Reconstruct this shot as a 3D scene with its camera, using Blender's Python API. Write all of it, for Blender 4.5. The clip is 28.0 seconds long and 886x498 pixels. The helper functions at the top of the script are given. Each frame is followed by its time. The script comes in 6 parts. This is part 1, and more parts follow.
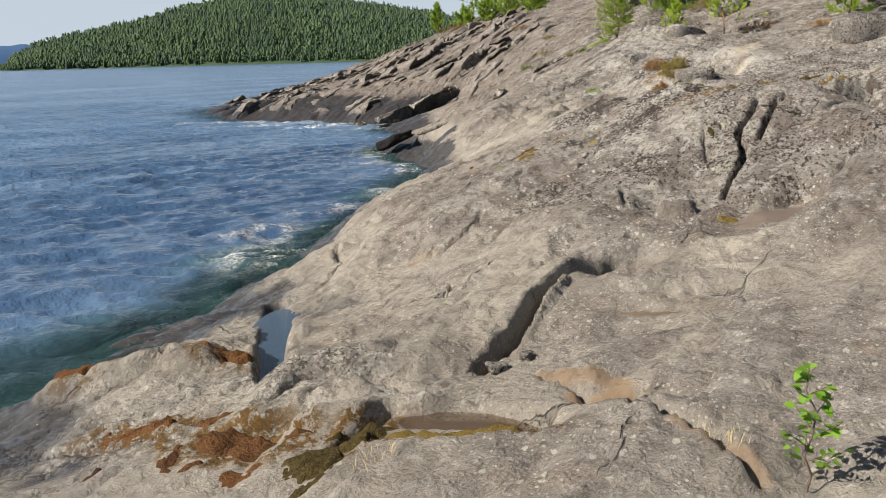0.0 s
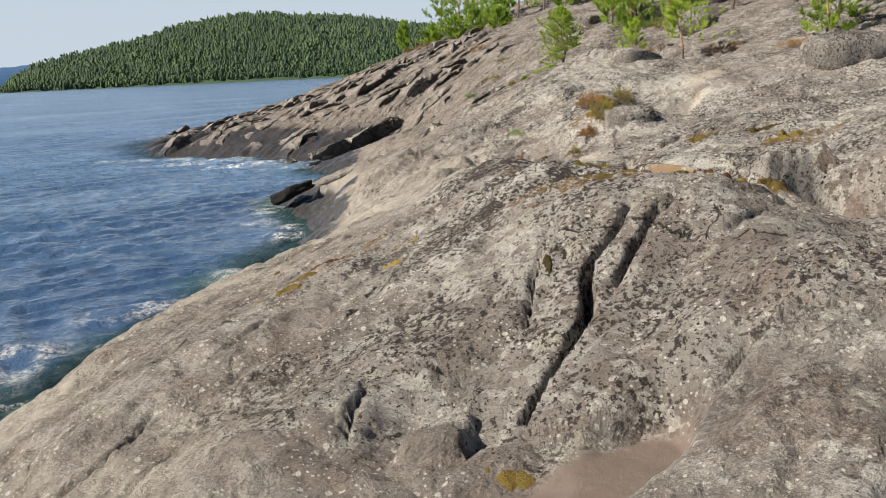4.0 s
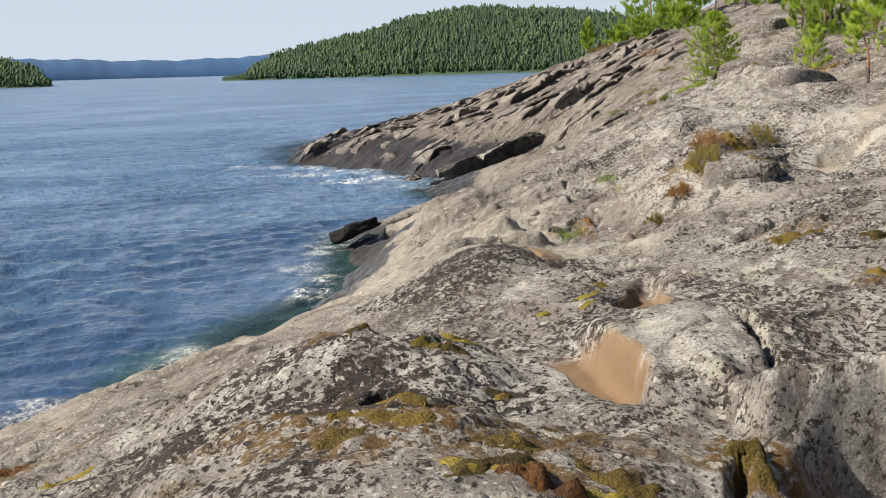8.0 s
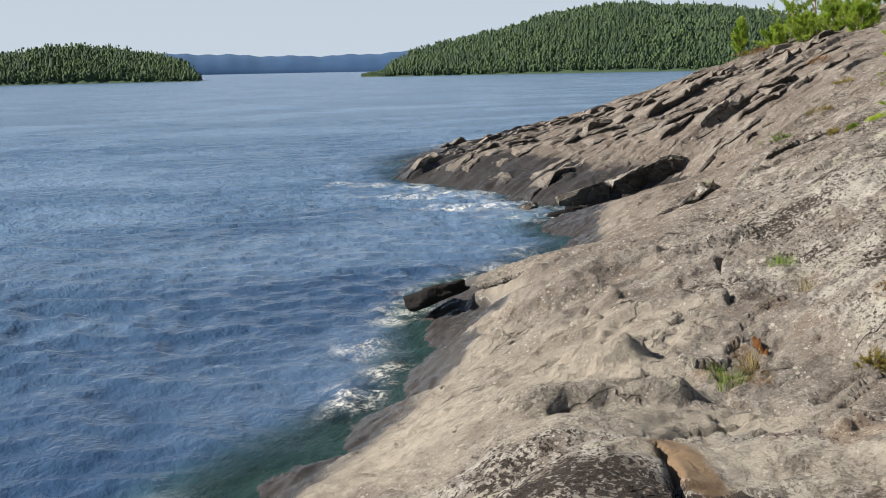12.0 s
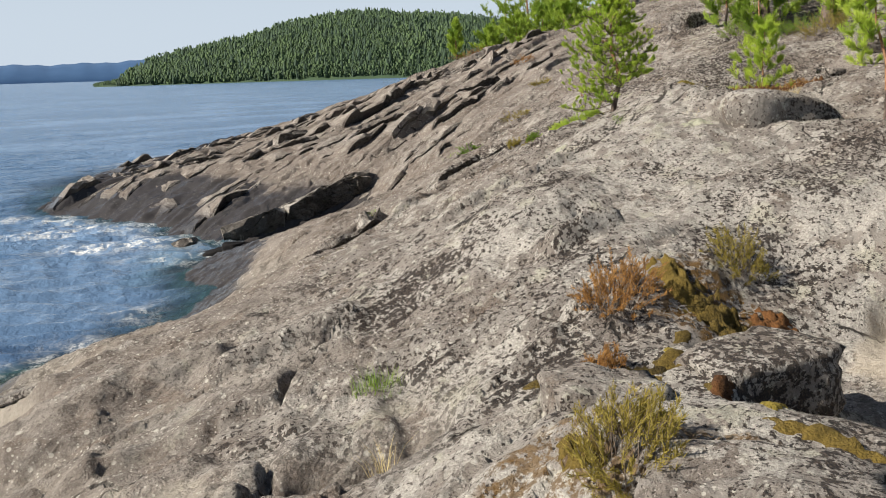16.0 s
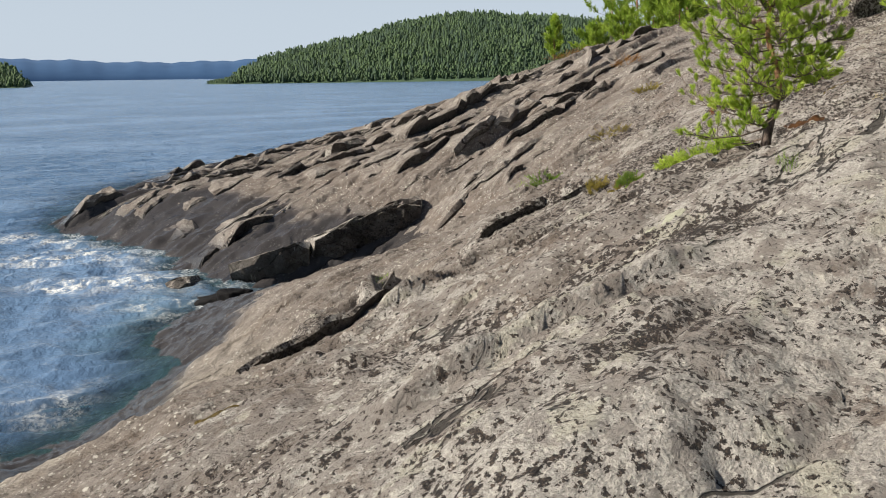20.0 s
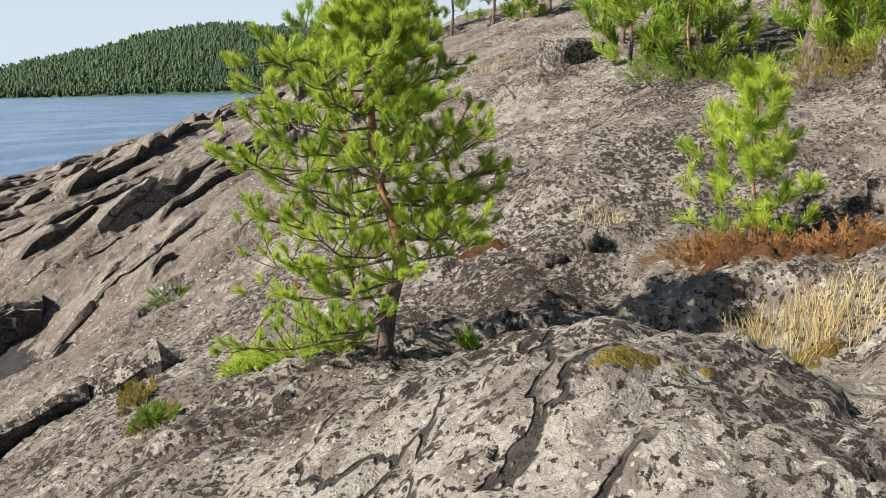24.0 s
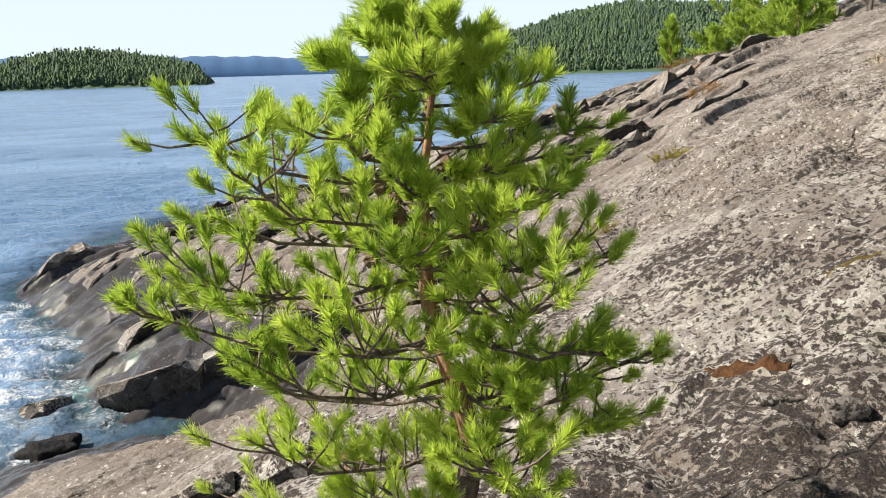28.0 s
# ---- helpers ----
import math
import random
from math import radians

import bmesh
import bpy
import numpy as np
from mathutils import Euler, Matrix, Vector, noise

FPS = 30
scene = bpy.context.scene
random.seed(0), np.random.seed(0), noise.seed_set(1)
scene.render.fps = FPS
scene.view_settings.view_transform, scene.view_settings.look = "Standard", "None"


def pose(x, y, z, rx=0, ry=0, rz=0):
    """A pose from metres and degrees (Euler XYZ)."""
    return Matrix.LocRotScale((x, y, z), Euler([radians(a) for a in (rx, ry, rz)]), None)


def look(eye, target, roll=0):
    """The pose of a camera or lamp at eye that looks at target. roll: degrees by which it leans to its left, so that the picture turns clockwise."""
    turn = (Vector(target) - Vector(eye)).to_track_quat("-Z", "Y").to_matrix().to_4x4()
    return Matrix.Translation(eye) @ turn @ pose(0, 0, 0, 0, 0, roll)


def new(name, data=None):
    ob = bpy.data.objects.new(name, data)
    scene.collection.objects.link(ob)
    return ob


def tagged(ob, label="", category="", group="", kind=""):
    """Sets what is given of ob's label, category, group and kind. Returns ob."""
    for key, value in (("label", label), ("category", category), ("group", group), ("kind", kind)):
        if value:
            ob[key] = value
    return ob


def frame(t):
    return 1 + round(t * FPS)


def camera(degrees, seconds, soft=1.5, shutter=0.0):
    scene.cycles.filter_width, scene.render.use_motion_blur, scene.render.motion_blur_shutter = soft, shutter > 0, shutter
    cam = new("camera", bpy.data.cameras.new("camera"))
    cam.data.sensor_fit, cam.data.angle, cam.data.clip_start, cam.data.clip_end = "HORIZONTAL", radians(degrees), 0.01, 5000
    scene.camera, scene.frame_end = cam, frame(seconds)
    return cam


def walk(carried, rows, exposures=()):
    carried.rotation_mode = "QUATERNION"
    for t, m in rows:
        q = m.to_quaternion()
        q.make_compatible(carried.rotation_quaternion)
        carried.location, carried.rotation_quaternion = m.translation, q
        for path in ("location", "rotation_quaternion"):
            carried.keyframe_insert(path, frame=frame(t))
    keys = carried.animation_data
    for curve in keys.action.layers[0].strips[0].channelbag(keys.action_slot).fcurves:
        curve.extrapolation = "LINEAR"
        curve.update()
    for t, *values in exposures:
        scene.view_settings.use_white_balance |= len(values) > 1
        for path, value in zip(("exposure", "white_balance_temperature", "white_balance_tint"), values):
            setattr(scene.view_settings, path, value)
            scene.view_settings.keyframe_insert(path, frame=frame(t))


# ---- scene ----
cam = camera(51.8, 28.0, soft=1.0)
METRES, EYE, TILT, LEAN, TURN = 24.0, 2.1, -12.0, 1.4, 0.0
ROWS = [
    (0.0, 0.0, 0.0, 0.0, 0.0, 0.0, -0.0),
    (0.5, -0.0004, 0.0214, 0.0055, -0.05, 0.15, 0.08),
    (1.0, 0.001, 0.0409, 0.0108, 0.12, 0.27, 0.22),
    (1.5, 0.0043, 0.0588, 0.015, 0.23, 0.48, 0.35),
    (2.0, 0.0131, 0.0759, 0.0183, 0.55, 0.72, 0.39),
    (2.5, 0.0272, 0.0904, 0.0214, 0.78, 1.01, 0.47),
    (3.0, 0.0461, 0.1046, 0.026, 1.12, 1.16, 0.52),
    (3.5, 0.064, 0.1169, 0.0322, 1.3, 1.31, 0.47),
    (4.0, 0.0745, 0.1268, 0.0432, 0.36, 0.75, 1.09),
    (4.5, 0.0827, 0.1379, 0.0496, -0.26, 0.82, 0.95),
    (6.5, 0.125, 0.213, 0.0722, 5.92, 0.42, -1.04),
    (7.0, 0.1356, 0.2276, 0.0786, 8.89, 0.32, -1.62),
    (7.5, 0.1439, 0.241, 0.0831, 11.34, 0.29, -2.1),
    (8.0, 0.1516, 0.2584, 0.0866, 13.58, 0.15, -2.65),
    (8.5, 0.1558, 0.278, 0.0894, 15.71, 0.06, -3.34),
    (9.0, 0.1571, 0.2975, 0.0938, 18.36, -0.31, -4.0),
    (9.5, 0.1546, 0.3133, 0.0987, 21.29, -0.75, -4.58),
    (10.0, 0.1501, 0.3299, 0.1039, 23.98, -0.97, -5.13),
    (10.5, 0.1453, 0.3435, 0.1097, 25.55, -1.14, -5.5),
    (11.0, 0.1393, 0.3562, 0.1171, 25.49, -1.16, -5.37),
    (11.5, 0.1332, 0.3708, 0.1219, 24.16, -0.87, -5.06),
    (12.0, 0.1298, 0.3908, 0.1255, 21.85, -0.57, -4.7),
    (12.5, 0.1278, 0.4121, 0.1299, 18.48, -0.35, -3.86),
    (13.0, 0.1268, 0.4323, 0.1328, 14.83, -0.03, -3.19),
    (13.5, 0.1281, 0.4549, 0.1367, 11.2, 0.16, -2.43),
    (15.5, 0.1476, 0.5318, 0.1496, 4.51, 0.99, -1.03),
    (16.0, 0.1571, 0.5501, 0.1538, 6.87, 0.65, -1.19),
    (16.5, 0.1608, 0.565, 0.1553, 10.13, 0.5, -1.96),
    (17.0, 0.1657, 0.5863, 0.1543, 14.23, 0.6, -3.33),
    (17.5, 0.1706, 0.6136, 0.1584, 17.48, 0.24, -3.99),
    (18.0, 0.1723, 0.6357, 0.1668, 18.91, -0.53, -3.36),
    (18.5, 0.1703, 0.6521, 0.1723, 18.92, -0.6, -3.34),
    (19.0, 0.1647, 0.6654, 0.1761, 17.91, -0.29, -3.58),
    (19.5, 0.1575, 0.6849, 0.1823, 16.11, -0.12, -3.42),
    (20.0, 0.1563, 0.7077, 0.1852, 13.18, 0.55, -3.44),
    (20.5, 0.1592, 0.7312, 0.1922, 9.03, 0.82, -2.45),
    (21.0, 0.1661, 0.7516, 0.202, 4.68, 0.6, -0.79),
    (21.5, 0.1742, 0.7693, 0.2102, 0.75, 0.7, 0.11),
    (22.0, 0.18, 0.7848, 0.2168, -2.22, 1.12, 0.39),
    (22.5, 0.1838, 0.7967, 0.2222, -3.4, 1.29, 0.5),
    (24.5, 0.1897, 0.8287, 0.2325, 1.08, 1.71, -0.65),
    (25.0, 0.1925, 0.8321, 0.2344, 4.1, 1.49, -1.18),
    (25.5, 0.1966, 0.8367, 0.2361, 7.31, 1.31, -1.82),
    (26.0, 0.2002, 0.8446, 0.2376, 10.28, 1.22, -2.57),
    (26.5, 0.2026, 0.8539, 0.2421, 13.22, 0.62, -2.84),
    (27.0, 0.2051, 0.8633, 0.2457, 16.61, 0.16, -3.4),
    (27.5, 0.2078, 0.8729, 0.2484, 20.1, -0.21, -4.15),
    (28.0, 0.212, 0.8837, 0.2519, 23.66, -0.73, -4.54),
]
walk(cam, [(t, pose(0, 0, EYE, TILT, LEAN, TURN) @ pose(METRES * x, METRES * y, METRES * z, 90 + pitch, roll, yaw)) for t, x, y, z, yaw, pitch, roll in ROWS],
     [(0, 0.13), (6, 0.22), (9, 0.30), (13, 0.13), (17, 0.26), (20, 0.15), (23, 0.3), (26, 0.62), (28, 0.74)])

# ---- daylight ----
SUN_AZ, SUN_EL = 248.0, 38.0
world = bpy.data.worlds.new("world")
scene.world = world
world.use_nodes = True
wt = world.node_tree
sky = wt.nodes.new("ShaderNodeTexSky")
sky.sky_type, sky.sun_disc = "NISHITA", False
sky.sun_elevation, sky.sun_rotation = radians(SUN_EL), radians(SUN_AZ)
sky.air_density, sky.dust_density, sky.ozone_density = 1.0, 1.0, 1.0
# pale summer haze low over the horizon, all the way round
gen = wt.nodes.new("ShaderNodeTexCoord")
sep = wt.nodes.new("ShaderNodeSeparateXYZ")
wt.links.new(gen.outputs["Generated"], sep.inputs[0])
low = wt.nodes.new("ShaderNodeMapRange")
low.interpolation_type = "SMOOTHERSTEP"
for key, v in zip(("From Min", "From Max", "To Min", "To Max"), (-0.02, 0.52, 0.94, 0.0)):
    low.inputs[key].default_value = v
wt.links.new(sep.outputs["Z"], low.inputs["Value"])
haze = wt.nodes.new("ShaderNodeMix")
haze.data_type = "RGBA"
haze.inputs[7].default_value = (10.6, 12.2, 14.0, 1)
wt.links.new(low.outputs[0], haze.inputs[0])
wt.links.new(sky.outputs[0], haze.inputs[6])
wt.links.new(haze.outputs[2], wt.nodes["Background"].inputs[0])
wt.nodes["Background"].inputs[1].default_value = 0.050
sun = new("sun", bpy.data.lights.new("sun", "SUN"))
sun.data.energy, sun.data.angle, sun.data.color = 6.5, radians(0.6), (1.0, 0.91, 0.79)
sa, se = radians(SUN_AZ), radians(SUN_EL)
sun.matrix_world = look((math.sin(sa) * math.cos(se) * 50, math.cos(sa) * math.cos(se) * 50, math.sin(se) * 50), (0, 0, 0))
scene.view_settings.exposure = 0.0

# ---- materials ----
class Nodes:
    """A small helper to wire up a procedural material."""

    def __init__(self, name):
        self.mat = bpy.data.materials.new(name)
        self.mat.use_nodes = True
        self.t = self.mat.node_tree
        self.bsdf = self.t.nodes["Principled BSDF"]
        self.coord = None

    def node(self, kind, **values):
        n = self.t.nodes.new(kind)
        for key, value in values.items():
            n.inputs[key.replace("_", " ")].default_value = value
        return n

    def link(self, a, b):
        self.t.links.new(a, b)

    def pos(self, scale=(1, 1, 1)):
        if self.coord is None:
            self.coord = self.t.nodes.new("ShaderNodeNewGeometry").outputs["Position"]
        m = self.t.nodes.new("ShaderNodeMapping")
        m.vector_type = "TEXTURE"
        m.inputs["Rotation"].default_value = (0, 0, radians(51.5))
        m.inputs["Scale"].default_value = scale
        self.link(self.coord, m.inputs["Vector"])
        return m.outputs[0]

    def noise(self, scale, detail=4.0, rough=0.55, stretch=(1, 1, 1), warp=0.0):
        n = self.node("ShaderNodeTexNoise", Scale=scale, Detail=detail, Roughness=rough, Distortion=warp)
        self.link(self.pos(stretch), n.inputs["Vector"])
        return n.outputs[0]

    def cells(self, scale, feature="F1"):
        n = self.node("ShaderNodeTexVoronoi", Scale=scale)
        n.feature = feature
        self.link(self.pos(), n.inputs["Vector"])
        return n.outputs[0]

    def span(self, value, a, b, lo=0.0, hi=1.0):
        n = self.t.nodes.new("ShaderNodeMapRange")
        n.interpolation_type = "SMOOTHSTEP"
        for key, v in zip(("From Min", "From Max", "To Min", "To Max"), (a, b, lo, hi)):
            n.inputs[key].default_value = v
        self.link(value, n.inputs["Value"])
        return n.outputs[0]

    def math(self, op, a, b):
        n = self.t.nodes.new("ShaderNodeMath")
        n.operation = op
        for k, v in enumerate((a, b)):
            if isinstance(v, (int, float)):
                n.inputs[k].default_value = v
            else:
                self.link(v, n.inputs[k])
        return n.outputs[0]

    def attr(self, name):
        n = self.t.nodes.new("ShaderNodeAttribute")
        n.attribute_name = name
        return n.outputs["Fac"]

    def mix(self, fac, a, b):
        n = self.t.nodes.new("ShaderNodeMix")
        n.data_type = "RGBA"
        for k, v in ((0, fac), (6, a), (7, b)):
            if isinstance(v, (int, float)):
                n.inputs[k].default_value = v
            elif isinstance(v, tuple):
                n.inputs[k].default_value = (*v, 1)
            else:
                self.link(v, n.inputs[k])
        return n.outputs[2]

    def bump(self, value, strength, distance):
        n = self.node("ShaderNodeBump", Strength=strength, Distance=distance)
        self.link(value, n.inputs["Height"])
        return n.outputs[0], n

    def done(self, colour, rough=0.85, normal=None, spec=0.3):
        self.set("Base Color", colour)
        self.set("Roughness", rough)
        if spec is not None:
            self.bsdf.inputs["Specular IOR Level"].default_value = spec
        if normal is not None:
            self.link(normal, self.bsdf.inputs["Normal"])
        return self.mat

    def set(self, key, v):
        if isinstance(v, tuple):
            self.bsdf.inputs[key].default_value = (*v, 1)
        elif isinstance(v, (int, float)):
            self.bsdf.inputs[key].default_value = v
        else:
            self.link(v, self.bsdf.inputs[key])


def rock_material(name, masked=True, tone=1.0):
    """Weathered granite: foliated grey-brown rock under pale, grey and black crust lichens."""
    n = Nodes(name)
    umber = n.attr("umber") if masked else 0.0
    big, mid, fine = n.noise(0.7, 5, 0.6, warp=0.6), n.noise(5.5, 7, 0.68, warp=0.3), n.noise(55, 5, 0.7)
    seam = n.noise(7.0, 6, 0.66, (1.7, 0.75, 1), 0.5)
    crust = n.attr("crust") if masked else 0.75
    grown = n.math("ADD", n.math("MULTIPLY", crust, 0.85), 0.15)
    some = n.math("MULTIPLY", grown, n.math("SUBTRACT", 1.0, n.math("MULTIPLY", umber, 0.45)))
    colour = n.mix(n.span(big, 0.36, 0.66), (0.185, 0.160, 0.139), (0.295, 0.265, 0.234))
    colour = n.mix(n.span(mid, 0.48, 0.60, 0, 0.45), colour, (0.335, 0.308, 0.275))
    blotch = n.noise(3.0, 6, 0.62, warp=0.4)
    colour = n.mix(n.span(blotch, 0.51, 0.60, 0, 0.5), colour, (0.375, 0.345, 0.308))
    colour = n.mix(n.span(blotch, 0.47, 0.37, 0, 0.65), colour, (0.130, 0.106, 0.090))
    colour = n.mix(n.span(n.noise(1.6, 6, 0.65, warp=0.8), 0.52, 0.62, 0, 0.55), colour, (0.190, 0.142, 0.108))
    colour = n.mix(n.span(seam, 0.55, 0.63, 0, 0.4), colour, (0.115, 0.098, 0.086))
    colour = n.mix(n.span(fine, 0.53, 0.60, 0.0, 0.6), colour, (0.095, 0.082, 0.073))
    colour = n.mix(n.span(n.noise(85, 3, 0.6), 0.58, 0.64, 0.0, 0.5), colour, (0.48, 0.45, 0.41))
    if masked:
        colour = n.mix(n.math("MULTIPLY", umber, n.span(n.noise(1.9, 6, 0.68), 0.34, 0.6, 0.45, 0.95)), colour, n.mix(n.noise(20, 5, 0.7), (0.105, 0.084, 0.070), (0.225, 0.188, 0.160)))
    # grey film lichen in broad soft-edged drifts
    film = n.span(n.math("ADD", n.noise(2.3, 8, 0.72), n.math("MULTIPLY", n.noise(30, 4, 0.7), 0.25)), 0.58, 0.68)
    if masked:
        film = n.math("MAXIMUM", film, n.math("MULTIPLY", n.attr("lichen"), n.span(n.noise(3.1, 8, 0.7), 0.38, 0.52)))
    colour = n.mix(n.math("MULTIPLY", film, n.math("MULTIPLY", some, 0.65)), colour, (0.345, 0.328, 0.302))
    # pale crust lichen: small round spots, and lobed plates that gather in drifts
    spots = n.math("MAXIMUM", n.span(n.cells(34), 0.25, 0.19), n.span(n.cells(13), 0.21, 0.17))
    colour = n.mix(n.math("MULTIPLY", n.math("MULTIPLY", n.span(n.noise(2.6, 5, 0.65), 0.45, 0.53), spots), 0.85), colour, (0.57, 0.55, 0.49))
    drift = n.span(n.noise(1.0, 5, 0.65), 0.38, 0.64, -0.09, 0.06)
    if masked:
        drift = n.math("ADD", drift, n.math("MULTIPLY", n.attr("lichen"), 0.085))
    plates = n.span(n.math("ADD", n.noise(7.0, 8, 0.61), drift), 0.520, 0.553)
    pale = n.mix(n.span(n.noise(70, 4, 0.7), 0.42, 0.6), (0.36, 0.342, 0.314), (0.60, 0.578, 0.525))
    pale = n.mix(n.span(n.noise(3.2, 3), 0.55, 0.62, 0, 0.35), pale, (0.47, 0.47, 0.32))
    colour = n.mix(n.math("MULTIPLY", plates, n.math("MULTIPLY", some, 0.92)), colour, pale)
    # black crust lichen: sharp flecks that gather into brown-black mats
    region = n.span(n.noise(0.9, 6, 0.7), 0.38, 0.64, -0.075, 0.045)
    if masked:
        region = n.math("ADD", region, n.math("ADD", n.span(crust, 0.86, 1.0, 0.0, 0.035), n.math("MULTIPLY", n.attr("mat"), 0.065)))
    dark = n.span(n.math("ADD", n.noise(23, 7, 0.68), region), 0.548, 0.574)
    grains = n.span(n.math("ADD", n.noise(36, 5, 0.62), n.math("MULTIPLY", region, 0.75)), 0.550, 0.575)
    darks = n.math("MAXIMUM", dark, grains)
    soot = n.mix(n.span(n.noise(120, 3, 0.6), 0.45, 0.6), (0.014, 0.012, 0.012), (0.075, 0.055, 0.043))
    colour = n.mix(n.math("MULTIPLY", darks, n.math("MINIMUM", n.math("MULTIPLY", grown, 1.2), 0.97)), colour, soot)
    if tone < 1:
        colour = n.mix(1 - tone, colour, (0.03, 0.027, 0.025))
    # thin broken joints
    vor = n.node("ShaderNodeTexVoronoi", Scale=0.75)
    vor.feature = "DISTANCE_TO_EDGE"
    wob = n.node("ShaderNodeTexNoise", Scale=1.7, Detail=5.0)
    n.link(n.pos((1.7, 0.7, 1)), wob.inputs["Vector"])
    bend = n.t.nodes.new("ShaderNodeVectorMath")
    bend.operation = "MULTIPLY_ADD"
    n.link(wob.outputs["Color"], bend.inputs[0])
    bend.inputs[1].default_value = (0.9, 0.9, 0.9)
    n.link(n.pos((1.7, 0.7, 1)), bend.inputs[2])
    n.link(bend.outputs[0], vor.inputs["Vector"])
    joint = n.math("MULTIPLY", n.span(vor.outputs["Distance"], 0.010, 0.004), n.span(n.noise(1.3, 4), 0.53, 0.58))
    colour = n.mix(n.math("MULTIPLY", joint, 0.9), colour, (0.028, 0.024, 0.020))
    rough = 0.9
    if masked:
        clean = n.math("MULTIPLY", n.attr("pale"), n.span(n.noise(1.1, 5, 0.6, warp=0.5), 0.36, 0.58, 0.40, 0.95))
        silk = n.mix(n.noise(12, 6, 0.7), (0.31, 0.280, 0.236), (0.55, 0.505, 0.425))
        silk = n.mix(n.span(n.noise(6, 6, 0.7, (2.8, 0.5, 1), 0.4), 0.55, 0.66, 0, 0.5), silk, (0.20, 0.175, 0.15))
        colour = n.mix(clean, colour, silk)
        sand = n.mix(n.noise(6, 5), (0.125, 0.078, 0.040), (0.225, 0.155, 0.090))
        sand = n.mix(n.span(fine, 0.4, 0.7, 0, 0.35), sand, (0.22, 0.13, 0.075))
        colour = n.mix(n.attr("sand"), colour, sand)
        colour = n.mix(n.attr("silt"), colour, n.mix(n.noise(9, 4), (0.120, 0.090, 0.075), (0.185, 0.145, 0.118)))
        colour = n.mix(n.attr("grit"), colour, n.mix(n.noise(7, 6, 0.7), (0.40, 0.345, 0.27), (0.60, 0.54, 0.45)))
        mossy = n.mix(n.noise(26, 6), (0.045, 0.024, 0.010), (0.24, 0.135, 0.03))
        grow = n.math("MULTIPLY", n.attr("moss"), n.span(n.noise(15, 7, 0.75), 0.47, 0.52))
        colour = n.mix(grow, colour, mossy)
        wet = n.attr("wet")
        colour = n.mix(n.math("MULTIPLY", wet, 0.84), colour, (0.020, 0.022, 0.027))
        rough = n.span(wet, 0.0, 1.0, 0.9, 0.07)
    h = n.math("ADD", n.math("MULTIPLY", mid, 1.0), n.math("MULTIPLY", fine, 0.20))
    h = n.math("ADD", h, n.math("MULTIPLY", n.noise(170, 4, 0.75), 0.08))
    h = n.math("SUBTRACT", h, n.math("MULTIPLY", n.span(seam, 0.55, 0.63), 0.07))
    h = n.math("SUBTRACT", h, n.math("MULTIPLY", joint, 0.6))
    normal, relief = n.bump(h, 1.0, 0.085)
    if masked:
        n.link(n.span(n.math("MAXIMUM", n.attr("wet"), n.math("MAXIMUM", n.attr("sand"), n.attr("silt"))), 0.0, 1.0, 1.0, 0.22), relief.inputs["Strength"])
    n.set("Specular IOR Level", n.span(wet, 0.0, 1.0, 0.42, 0.30) if masked else 0.4)
    return n.done(colour, rough, normal, None)


def plain_material(name, a, b, scale, rough=0.8, bump=0.5, distance=0.004, translucent=0.0):
    n = Nodes(name)
    f = n.noise(scale, 6, 0.65)
    r = n.t.nodes.new("ShaderNodeObjectInfo").outputs["Random"]
    isl = n.t.nodes.new("ShaderNodeNewGeometry").outputs["Random Per Island"]
    f = n.math("ADD", n.math("MULTIPLY", f, 0.6), n.math("MULTIPLY", n.math("ADD", r, isl), 0.25))
    normal, _ = n.bump(n.noise(scale * 2.2, 5), bump, distance)
    m = n.done(n.mix(n.span(f, 0.3, 0.75), a, b), rough, normal, 0.3)
    if translucent:
        tr = n.node("ShaderNodeBsdfTranslucent")
        n.link(n.mix(n.span(f, 0.3, 0.75), a, b), tr.inputs["Color"])
        mx = n.node("ShaderNodeMixShader", Fac=translucent)
        n.link(n.bsdf.outputs[0], mx.inputs[1])
        n.link(tr.outputs[0], mx.inputs[2])
        n.link(mx.outputs[0], n.t.nodes["Material Output"].inputs["Surface"])
    return m


def bark_material(name, low, high, scale):
    n = Nodes(name)
    f = n.noise(scale, 6, 0.7, (1, 1, 3))
    normal, _ = n.bump(n.noise(scale * 1.3, 6, 0.7, (1, 1, 3)), 0.9, 0.012)
    return n.done(n.mix(n.span(f, 0.35, 0.65), low, high), 0.9, normal, 0.2)


